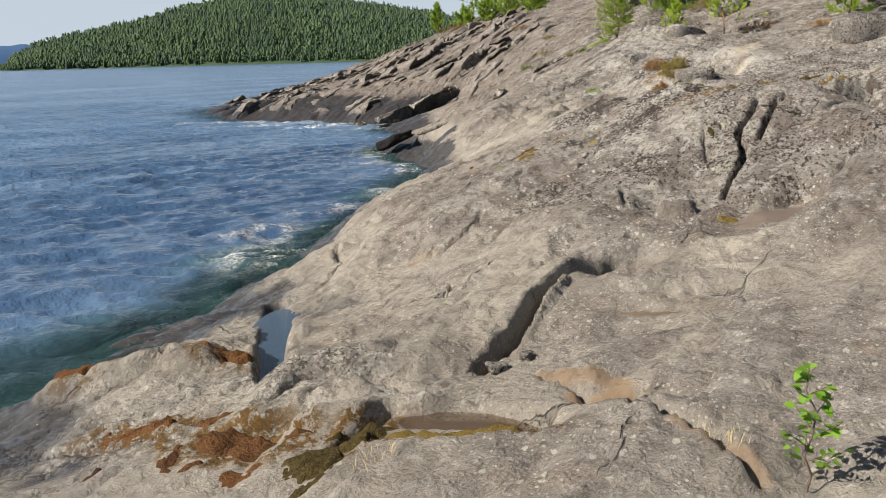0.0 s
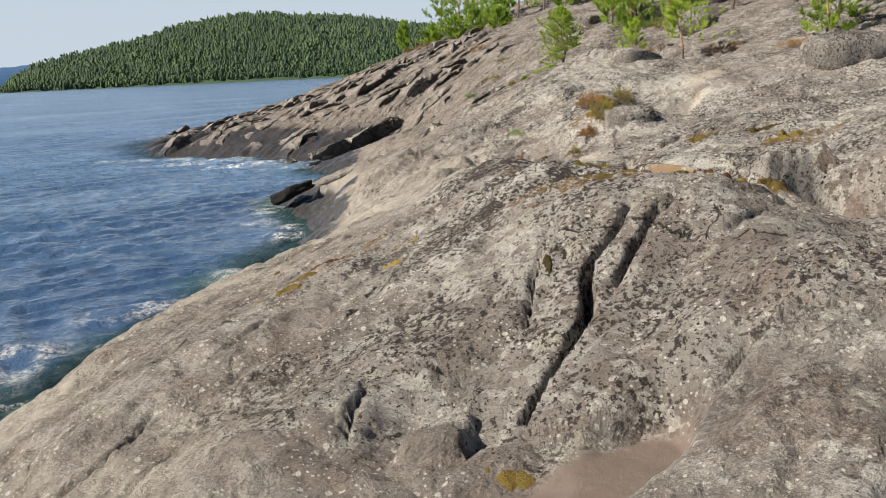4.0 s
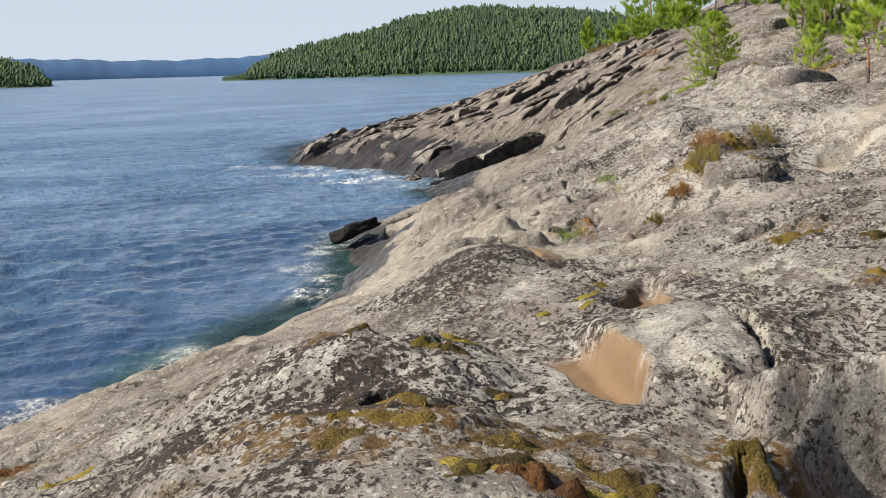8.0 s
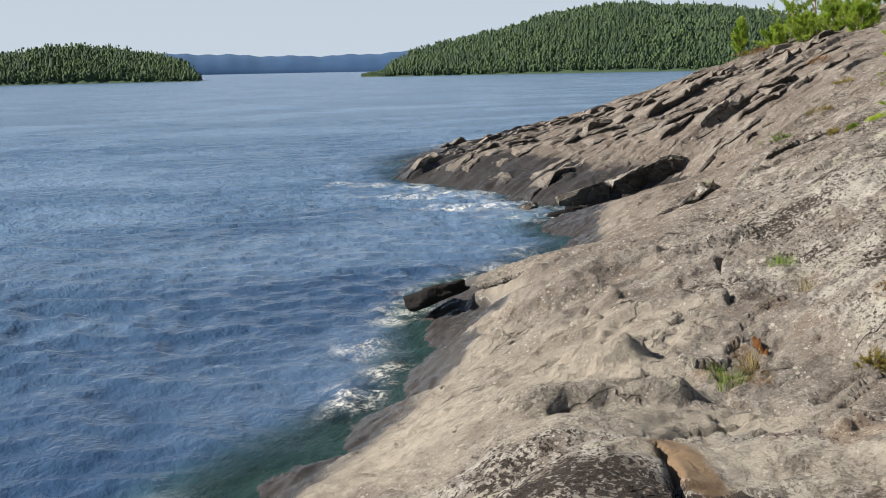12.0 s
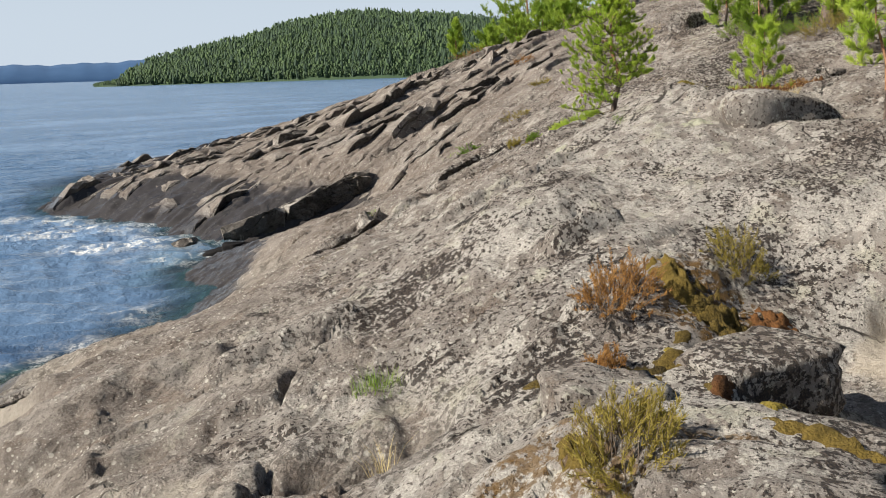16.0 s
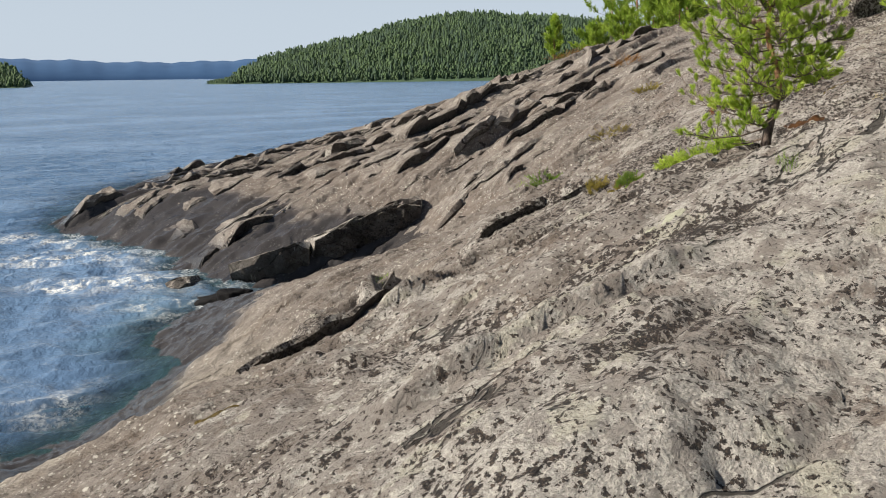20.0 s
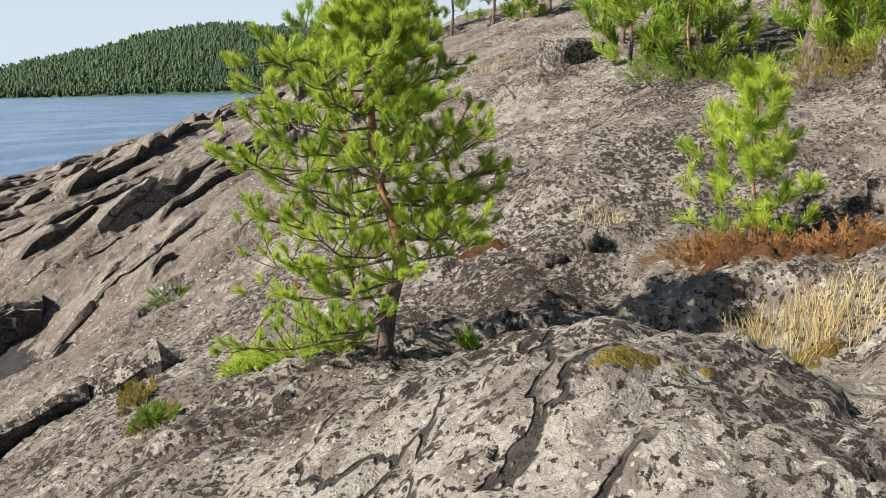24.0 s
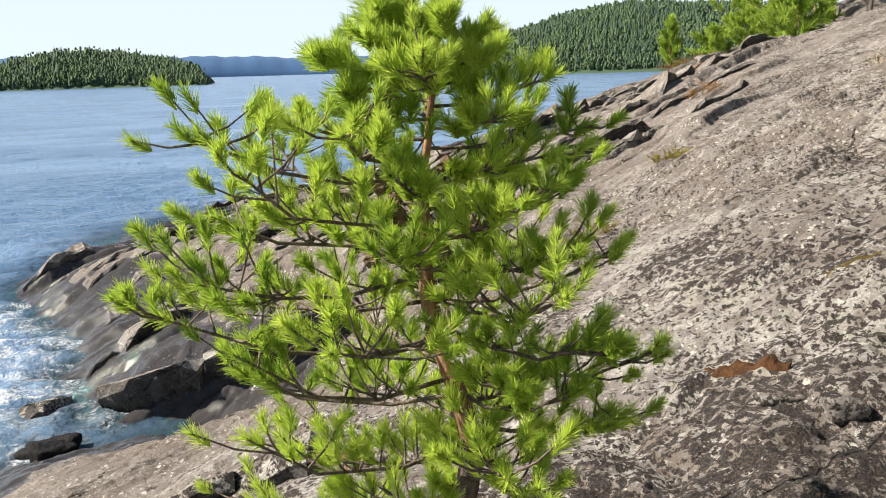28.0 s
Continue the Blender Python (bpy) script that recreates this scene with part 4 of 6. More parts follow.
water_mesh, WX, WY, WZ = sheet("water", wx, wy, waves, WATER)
water = tagged(new("water", water_mesh), "deep blue wind-rippled lake with foam along the rock", "lake", kind="structure")
depth = WZ - height(WX, WY)
mask(water_mesh, "shallow", sstep(0.50, 0.02, depth + 0.3 * vnoise(WX * 0.7, WY * 0.7, 65)))
# open: away from shore, where the painted sky reflection and the ripples are strongest
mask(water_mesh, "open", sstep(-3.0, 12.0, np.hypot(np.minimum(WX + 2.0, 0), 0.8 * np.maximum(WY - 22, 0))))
mask(water_mesh, "thin", sstep(0.40, 0.0, depth))
surf = sstep(0.5, 0.1, depth + 0.35 * vnoise(WX * 0.6, WY * 0.6, 61)) * sstep(0.42, 0.62, 0.5 + 0.5 * vnoise(WX * 0.35, WY * 0.28, 62))
mask(water_mesh, "foam", np.clip(np.maximum(0.6 * surf, lake_foam(WX, WY, FOAM)), 0, 1))


def cone_tree(rng, x, y, z, h, w, tiers=4, sides=5):
    """A small far conifer: ragged, drooping tiers round a point."""
    vs, fs = [], []
    lean = rng.uniform(-0.04, 0.04) * h
    for k in range(tiers):
        a, b = 0.10 + 0.80 * k / tiers, min(1.0, 0.10 + 0.9 * (k + 1.7) / tiers)
        r = w * (1 - 0.85 * k / tiers) * rng.uniform(0.7, 1.25)
        base, ang = len(vs), rng.uniform(0, 6.28)
        for j in range(sides):
            q, t = r * rng.uniform(0.45, 1.3), ang + 6.283 * j / sides
            vs.append((x + lean * a + q * math.cos(t), y + q * math.sin(t), z + h * (a + rng.uniform(-0.06, 0.06))))
        vs.append((x + lean * b + rng.uniform(-0.15, 0.15) * w, y, z + h * b))
        fs += [(base + j, base + (j + 1) % sides, base + sides) for j in range(sides)]
    return vs, fs


def round_tree(rng, x, y, z, h, w):
    """A small far leafy or flat-crowned tree: several uneven lumps up a stem."""
    vs, fs = [], []
    for k in range(3):
        f = (0.40, 0.65, 0.88)[k] + rng.uniform(-0.08, 0.08)
        cx, cy, cz = x + rng.uniform(-0.4, 0.4) * w, y + rng.uniform(-0.4, 0.4) * w, z + h * f
        r, base = w * rng.uniform(0.35, 0.62) * (1.15 - 0.5 * f), len(vs)
        for j in range(2):
            lat = (-0.45, 0.5)[j]
            for i in range(5):
                t, q = 6.283 * (i + 0.5 * j) / 5, r * math.cos(lat) * rng.uniform(0.6, 1.3)
                vs.append((cx + q * math.cos(t), cy + q * math.sin(t), cz + r * 1.2 * math.sin(lat) * rng.uniform(0.7, 1.3)))
        vs.append((cx, cy, cz + r * 1.2))
        for i in range(5):
            a, b, c, d = base + i, base + (i + 1) % 5, base + 5 + (i + 1) % 5, base + 5 + i
            fs += [(a, b, c), (a, c, d), (d, c, base + 10)]
    return vs, fs


def island(name, label, az, dist, deep, tops, tree, count, seed, leafy=0.3):
    """A wooded island seen across the water: az and tops give bearings and skyline heights along its near shore."""
    rng = random.Random(seed)
    a0, a1 = az

    def top(a):
        return float(np.interp(a, [a0 + (a1 - a0) * k / (len(tops) - 1) for k in range(len(tops))], tops))

    def place(a, d):
        return d * math.sin(radians(a)), d * math.cos(radians(a))

    def land(a, d):
        f = (d - dist) / deep
        crest = max(0.0, top(a) - tree * 0.68)
        bay = 1.2 * math.sin(a * 3.1) + 0.8 * math.sin(a * 7.7)
        return max(-2.0, crest * (1 - (1 - min(max(f, 0), 1)) ** 2) + min(1.0, 8 * (f - 0.02)) + 0.15 * bay - (3 if a < a0 + 0.05 or a > a1 - 0.05 else 0))

    na, nd = 90, 24
    vs = []
    for i in range(na):
        for j in range(nd):
            a, d = a0 + (a1 - a0) * i / (na - 1), dist - 6 + (deep + 40) * j / (nd - 1)
            vs.append((*place(a, d), land(a, d) + rng.uniform(-0.5, 0.5)))
    fs = [(i * nd + j, i * nd + j + 1, (i + 1) * nd + j + 1, (i + 1) * nd + j) for i in range(na - 1) for j in range(nd - 1)]
    tagged(new(name, mesh_from(name, vs, fs, FLOOR)), label, "island", kind="structure")
    woods = {True: ([], []), False: ([], [])}
    for _ in range(count):
        a, f = rng.uniform(a0 + 0.1, a1 - 0.1), rng.random() ** 1.2
        d = dist + 2 + deep * f
        full = min(1.0, top(a) / (tree * 1.2))
        soft = rng.random() < leafy * (1.2 if f < 0.25 else 0.95)
        h = tree * full * rng.uniform(0.5, 1.15) * (0.8 if soft else 1) * (1.5 if rng.random() < 0.16 else 1)
        if full < 0.16:
            continue
        x, y = place(a, d)
        z = land(a, d) - 0.33 * h
        v, t = round_tree(rng, x, y, z, h, h * rng.uniform(0.24, 0.40)) if soft else cone_tree(rng, x, y, z, h, h * rng.uniform(0.15, 0.27))
        vs, fs = woods[soft]
        n = len(vs)
        vs += v
        fs += [tuple(q + n for q in face) for face in t]
    for soft, (vs, fs) in woods.items():
        if vs:
            ob = new("birch_wood" if soft else "conifer_wood", mesh_from("wood", vs, fs, LEAFY if soft else FOREST, True))
            tagged(ob, "light green leafy trees along the island shore" if soft else "dense dark green conifer wood on the island", "woodland", kind="stuff")


island("far_island", "rocky wooded island across the lake", (-26.6, 2.0), 440, 170,
       [1, 2.5, 9, 15, 18, 20, 23, 25, 28, 32, 35, 37, 39, 40, 40, 39, 38.5, 38, 37, 36, 34, 32, 30, 28, 25, 20], 5.4, 17000, 5, 0.6)
island("small_island", "low wooded island across the lake", (-50.5, -35.8), 400, 70,
       [0.5, 5, 9, 11, 13, 15, 16, 16.5, 16, 15, 13, 12, 9, 2], 5.0, 4600, 6, 0.6)


def hills(name, label, az, dist, tops, material, seed):
    vs, fs, n = [], [], 160
    for i in range(n):
        a = radians(az[0] + (az[1] - az[0]) * i / (n - 1))
        h = float(np.interp(i / (n - 1), np.linspace(0, 1, len(tops)), tops)) * (1 + 0.03 * math.sin(i * 1.7) + 0.03 * math.sin(i * 0.61 + seed))
        for d, z in ((dist, -2), (dist + 8, 0.25 * h), (dist + 120, 0.8 * h), (dist + 200, h), (dist + 400, -2)):
            vs.append((d * math.sin(a), d * math.cos(a), z))
    fs = [(i * 5 + j, i * 5 + 5 + j, i * 5 + 6 + j, i * 5 + 1 + j) for i in range(n - 1) for j in range(4)]
    tagged(new(name, mesh_from(name, vs, fs, material)), label, "hills", kind="structure")


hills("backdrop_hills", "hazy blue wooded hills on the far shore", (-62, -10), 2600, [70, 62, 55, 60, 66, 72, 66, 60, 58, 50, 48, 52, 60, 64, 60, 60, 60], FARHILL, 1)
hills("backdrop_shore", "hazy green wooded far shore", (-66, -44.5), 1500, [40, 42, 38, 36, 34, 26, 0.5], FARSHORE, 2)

# ---- plants ----
def tube(pts, radii, sides=7):
    """A tapered tube along a line of places, as places and faces."""
    pts = [Vector(p) for p in pts]
    vs, fs = [], []
    for k, p in enumerate(pts):
        d = (pts[min(k + 1, len(pts) - 1)] - pts[max(k - 1, 0)]).normalized()
        a = d.cross(Vector((0.3, 0.9, 0.1))).normalized()
        b = d.cross(a)
        for j in range(sides):
            t = 6.28319 * j / sides
            vs.append(p + radii[k] * (math.cos(t) * a + math.sin(t) * b))
    for k in range(len(pts) - 1):
        for j in range(sides):
            i0, i1 = k * sides + j, k * sides + (j + 1) % sides
            fs.append((i0, i1, i1 + sides, i0 + sides))
    return vs, fs


def joined(pieces):
    vs, fs = [], []
    for v, f in pieces:
        n = len(vs)
        vs += [tuple(p) for p in v]
        fs += [tuple(i + n for i in face) for face in f]
    return vs, fs


def needles(rng, tufts, per, length, width):
    """Needles of many tufts at once. tufts: (place, direction, size). Each needle is one long, folded blade."""
    n = len(tufts) * per
    o = np.repeat(np.array([t[0] for t in tufts]), per, 0)
    d = np.repeat(np.array([t[1] for t in tufts]), per, 0)
    s = np.repeat(np.array([t[2] for t in tufts]), per)[:, None]
    along = rng.random((n, 1))
    side = rng.normal(size=(n, 3))
    side -= (side * d).sum(1, keepdims=True) * d
    side /= np.linalg.norm(side, axis=1, keepdims=True) + 1e-9
    spread = 0.60 + 0.80 * rng.random((n, 1)) - 0.40 * along
    way = d + spread * side + np.array([0, 0, 0.15])
    way /= np.linalg.norm(way, axis=1, keepdims=True)
    root = o - d * (1 - along) * length * 1.4 * s
    tip = root + way * length * s * (0.7 + 0.5 * rng.random((n, 1)))
    across = np.cross(way, rng.normal(size=(n, 3)))
    across /= np.linalg.norm(across, axis=1, keepdims=True) + 1e-9
    w = across * width * 0.5
    verts = np.stack([root - w, root + w, tip + 0.35 * w, tip - 0.35 * w], 1).reshape(-1, 3)
    i = 4 * np.arange(n)[:, None]
    return verts, i + np.arange(4)[None]


def pine(x, y, h, seed, label, stem=None, wide=0.36, limbs=30, bare=0.12, per=70, needle=0.05, blade=0.0026, r0=0.03, shape=None, bias=(0, 0), subs=5, group="pines on the rock",
         material=None, flat=0.0, cones=0, sides=7, skirt=False, dry=0, inner=0.25):
    """A pine: bent stem, limbs with side shoots, and needle tufts on the shoots' ends."""
    rng, nrng = random.Random(seed), np.random.default_rng(seed)
    z0 = height_at(x, y) - 0.03
    root = tagged(new("pine", None), label, "pine tree", group)
    root.location = (x, y, z0)
    stem = stem or [(0, 0), (0.02, 0.0), (0.0, 0.01), (0.02, 0.0), (0.0, 0.0)]

    def axis(f):
        k = np.linspace(0, 1, len(stem))
        return Vector((np.interp(f, k, [s[0] for s in stem]), np.interp(f, k, [s[1] for s in stem]), f)) * h

    n = 16
    pts = [axis(k / n) for k in range(n + 1)]
    radii = [r0 * (1 - 0.9 * (k / n)) * (1.35 if k == 0 else 1) for k in range(n + 1)]
    trunk = mesh_from("trunk", *tube(pts[:6], radii[:6], sides + 2), BARK_LOW)
    part("trunk", trunk, root, "grey scaly lower trunk")
    part("upper_trunk", mesh_from("upper_trunk", *tube(pts[5:], radii[5:], sides + 2), BARK_HIGH), root, "orange-brown upper trunk")
    shape = shape or [0.55, 0.8, 1.0, 0.95, 0.75, 0.5, 0.22]
    for k in range(limbs):
        f = bare + (1 - bare) * ((k + rng.random()) / limbs) ** 0.9
        f = min(f, 0.99)
        ang = k * 2.39996 + rng.uniform(-0.4, 0.4)
        reach = h * wide * float(np.interp(f, np.linspace(0, 1, len(shape)), shape)) * rng.uniform(0.75, 1.12)
        out = Vector((math.cos(ang), math.sin(ang), 0))
        if skirt and f < 0.3 and out.x > 0.1:
            continue
        reach *= 1 + out.x * bias[0] + out.y * bias[1]
        rise = (0.15 + 0.55 * f) * (1 - flat) + rng.uniform(-0.15, 0.15)
        start = axis(f)
        line = [start]
        for q in (0.33, 0.66, 1.0):
            line.append(start + out * reach * q + Vector((rng.uniform(-0.06, 0.06) * reach, rng.uniform(-0.06, 0.06) * reach, reach * (rise * q * q - 0.12 * (1 - f) * math.sin(3.1 * q)))))
        tubes = [tube(line, [r0 * 0.22 * (1 - 0.5 * f), r0 * 0.17 * (1 - 0.5 * f), r0 * 0.11, r0 * 0.07], 5)]
        d_end = (line[3] - line[2]).normalized()
        tufts = [(line[3], d_end, 1.05)]
        for s in range(subs):
            q = rng.uniform(inner, 0.98)
            i = min(2, int(q * 3))
            p = line[i].lerp(line[i + 1], q * 3 - i)
            way = (d_end * 0.5 + Vector((rng.uniform(-1, 1), rng.uniform(-1, 1), rng.uniform(-0.1, 0.9)))).normalized()
            e = p + way * reach * rng.uniform(0.12, 0.34)
            tubes.append(tube([p, p.lerp(e, 0.5) + Vector((0, 0, -0.01)), e], [r0 * 0.085, r0 * 0.07, r0 * 0.05], 4))
            tufts.append((e, (way + Vector((0, 0, 0.5))).normalized(), rng.uniform(0.8, 1.2)))
            if rng.random() < 0.5:
                w2 = (way + Vector((rng.uniform(-0.8, 0.8), rng.uniform(-0.8, 0.8), 0.3))).normalized()
                tufts.append((e - way * 0.3 * needle + w2 * needle * 0.6, w2, rng.uniform(0.7, 1.0)))
        limb = part("limb", mesh_from("limb", *joined(tubes), TWIG), root)
        v, faces = needles(nrng, [(tuple(a), tuple(b), c) for a, b, c in tufts], per, needle, blade)
        part("foliage", mesh_from("foliage", v, faces, material or NEEDLE, False), limb)
        if k < 12 and dry and k % 3 == 0:
            v, faces = needles(nrng, [(tuple(line[2] + Vector((0, 0, -0.02))), (0, 0, -1), 0.9)], 60, needle, blade)
            part("dead_foliage", mesh_from("foliage", v, faces, DRY_NEEDLE, False), limb, "dead orange-brown needles")
    top = axis(1.0)
    v, faces = needles(nrng, [(tuple(top - Vector((0, 0, 0.3 * needle))), (0, 0, 1), 1.1)] + [(tuple(top - Vector((0, 0, needle * 0.8))), (math.cos(a) * 0.7, math.sin(a) * 0.7, 0.7), 0.9) for a in (0, 1.3, 2.6, 3.9, 5.2)], per, needle, blade)
    part("leader_foliage", mesh_from("foliage", v, faces, material or NEEDLE, False), root)
    for k in range(cones):
        f = rng.uniform(0.62, 0.95)
        a = rng.uniform(3.2, 6.2)
        c = axis(f) + Vector((math.cos(a), math.sin(a), 0)) * h * 0.06 * rng.uniform(0.6, 1.6)
        vs, fs = [], []
        for j in range(6):
            for i in range(8):
                t, r = 6.283 * (i + 0.5 * (j % 2)) / 8, (0.006, 0.013, 0.016, 0.0145, 0.010, 0.003)[j] * (1.15 if i % 2 else 0.85)
                vs.append(c + Vector((r * math.cos(t), r * math.sin(t), 0.0075 * j - 0.02)))
        fs = [(j * 8 + i, j * 8 + (i + 1) % 8, j * 8 + 8 + (i + 1) % 8, j * 8 + 8 + i) for j in range(5) for i in range(8)]
        part("cone", mesh_from("cone", vs, fs, CONE, False), root, "small brown pine cone")
    return root


def blades(rng, n, r, h, width, lean, x, y):
    """Grass blades or shoots rooted on the rock."""
    vs, fs = [], []
    for _ in range(n):
        a, q = rng.uniform(0, 6.283), r * math.sqrt(rng.random())
        px, py = q * math.cos(a), q * math.sin(a)
        pz = 0.0
        l = h * rng.uniform(0.55, 1.15)
        b = rng.uniform(0, 6.283)
        ox, oy = lean * l * (0.7 * math.cos(b) + 0.5 * px / r), lean * l * (0.7 * math.sin(b) + 0.5 * py / r)
        t = rng.uniform(0, 6.283)
        wx_, wy_ = width * math.cos(t), width * math.sin(t)
        k = len(vs)
        vs += [(px - wx_, py - wy_, pz), (px + wx_, py + wy_, pz), (px + ox * 0.4 + wx_ * 0.8, py + oy * 0.4 + wy_ * 0.8, pz + l * 0.6), (px + ox * 0.4 - wx_ * 0.8, py + oy * 0.4 - wy_ * 0.8, pz + l * 0.6),
               (px + ox + wx_ * 0.2, py + oy + wy_ * 0.2, pz + l), (px + ox - wx_ * 0.2, py + oy - wy_ * 0.2, pz + l)]
        fs += [(k, k + 1, k + 2, k + 3), (k + 3, k + 2, k + 4, k + 5)]
    zs = height(np.array([v[0] + x for v in vs[::6]]), np.array([v[1] + y for v in vs[::6]])) - height_at(x, y) - 0.01
    vs = [(v[0], v[1], v[2] + zs[i // 6]) for i, v in enumerate(vs)]
    return vs, fs


def grass_tuft(x, y, r, h, n, seed, material, label, width=0.0014, lean=0.6):
    rng = random.Random(seed)
    root = tagged(new("grass_tuft", None), label, "grass", "grass tufts in the cracks")
    root.location = (x, y, height_at(x, y))
    part("turf", mesh_from("turf", *blades(rng, n, r, h, width, lean, x, y), material, False), root, "", "stuff")
    return root


def heather(x, y, r, h, n, seed, material, label):
    """A low shrub: fine branched stems with short leafy shoots."""
    rng, nrng = random.Random(seed), np.random.default_rng(seed)
    root = tagged(new("heather", None), label, "heather", "heather clumps")
    z0 = height_at(x, y)
    root.location = (x, y, z0)
    tubes, tufts = [], []
    n = int(n * 1.4)
    feet = [(rng.uniform(0, 6.283), r * math.sqrt(rng.random())) for _ in range(n)]
    low = height(np.array([x + 0.55 * q * math.cos(a) for a, q in feet]), np.array([y + 0.55 * q * math.sin(a) for a, q in feet])) - z0 - 0.01
    for (a, q), pz in zip(feet, low):
        px, py, pz = 0.55 * q * math.cos(a), 0.55 * q * math.sin(a), float(pz)
        e = Vector((q * math.cos(a) + rng.uniform(-0.2, 0.2) * r, q * math.sin(a) + rng.uniform(-0.2, 0.2) * r, pz + h * rng.uniform(0.3, 1.15) * (1 - 0.5 * (q / r) ** 2)))
        p = Vector((px, py, pz))
        mid = p.lerp(e, 0.5) + Vector((rng.uniform(-0.02, 0.02), rng.uniform(-0.02, 0.02), 0.01))
        tubes.append(tube([p, mid, e], [0.0016, 0.0012, 0.0008], 3))
        d = (e - mid).normalized()
        for k in (0.0, 0.35, 0.65, 0.95):
            w = (d + Vector((rng.uniform(-0.7, 0.7), rng.uniform(-0.7, 0.7), rng.uniform(0, 0.5)))).normalized()
            tufts.append((tuple(mid.lerp(e, k)), tuple(w), rng.uniform(0.7, 1.2)))
    part("stem_tangle", mesh_from("stem_tangle", *joined(tubes), TWIG), root, "thin woody stems", "stuff")
    v, f = needles(nrng, tufts, 12, 0.022, 0.0030)
    part("foliage", mesh_from("foliage", v, f, material, False), root, "", "stuff")
    return root


def cushion(name, x, y, rx, ry, deg, thick, seed, material, label, category, group, step=0.016, ragged=1.0):
    """A mat on the rock: an uneven-edged cushion that follows the ground."""
    nu = max(8, int(2.5 * rx / step))
    nv = max(8, int(2.5 * ry / step))
    nu, nv = min(nu, 70), min(nv, 70)
    U, V = np.meshgrid(np.linspace(-1.25, 1.25, nu), np.linspace(-1.25, 1.25, nv))
    c, s = math.cos(radians(deg)), math.sin(radians(deg))
    X, Y = x + U * rx * c - V * ry * s, y + U * rx * s + V * ry * c
    edge = np.hypot(U, V) + ragged * (0.32 * vnoise(X * 9, Y * 9, seed) + 0.5 * vnoise(X * 28, Y * 28, seed + 1))
    ground_z = height(X, Y)
    gy_, gx_ = np.gradient(ground_z)
    steep = np.hypot(gx_ / (2.5 * rx / nu), gy_ / (2.5 * ry / nv))
    f = sstep(1.0, 0.6, edge + 0.8 * sstep(0.9, 1.6, steep))
    lump = 0.45 + 0.9 * np.abs(vnoise(X * 11, Y * 11, seed + 2)) + 0.3 * vnoise(X * 48, Y * 48, seed + 3)
    Z = ground_z - 0.012 + thick * f * lump + 0.010 * (f > 0.02)
    keep = f > 0.0
    z0 = height_at(x, y)
    i = (np.arange(nv - 1)[:, None] * nu + np.arange(nu - 1)[None, :]).ravel()
    quads = np.stack([i, i + 1, i + nu + 1, i + nu], -1)
    quads = quads[keep.ravel()[quads].any(1)]
    if len(quads) == 0:
        return None
    used = np.unique(quads)
    remap = np.zeros(nu * nv, int)
    remap[used] = np.arange(len(used))
    P = np.stack([X - x, Y - y, Z - z0], -1).reshape(-1, 3)[used]
    ob = new(name, mesh_from(name, P, remap[quads], material))
    ob.location = (x, y, z0)
    return tagged(ob, label, category, group)




STILL = PUDDLE.copy()
STILL.name = "still_lake_water"
STILL.node_tree.nodes["Mix Shader"].inputs["Fac"].default_value = 0.15
STILL.node_tree.nodes["Principled BSDF"].inputs["Base Color"].default_value = (0.05, 0.085, 0.13, 1)


def puddle(x, y, rx, ry, deg, z, label, material=None):
    """Still rain water in a hollow: a level sheet whose rim lies hidden in the rock."""
    n = 28
    c, s = math.cos(radians(deg)), math.sin(radians(deg))
    vs = [(0, 0, 0)]
    for ring in (0.5, 1.0):
        for k in range(n):
            t = 6.28319 * k / n
            u, v = ring * rx * math.cos(t), ring * ry * math.sin(t)
            vs.append((u * c - v * s, u * s + v * c, 0))
    fs = [(0, 1 + k, 1 + (k + 1) % n) for k in range(n)]
    for k in range(n):
        a, b = 1 + k, 1 + (k + 1) % n
        fs += [(a, a + n, b + n), (a, b + n, b)]
    ob = new("puddle", mesh_from("puddle", vs, fs, material or PUDDLE))
    ob.location = (x, y, z)
    return tagged(ob, label, "puddle", "rain pools")


puddle(-1.08, 5.5, 0.24, 0.95, 8, 0.31, "narrow channel of still water between the rocks", STILL)
puddle(0.08, 3.66, 0.32, 0.15, -14, 0.545, "shallow brown rain pool in a rock hollow")
puddle(4.45, 9.15, 0.4, 0.34, 0, 1.25, "dark rain pool under a rock step")
puddle(1.16, 5.76, 0.13, 0.06, 20, 0.60, "small rain pool in the crevice")

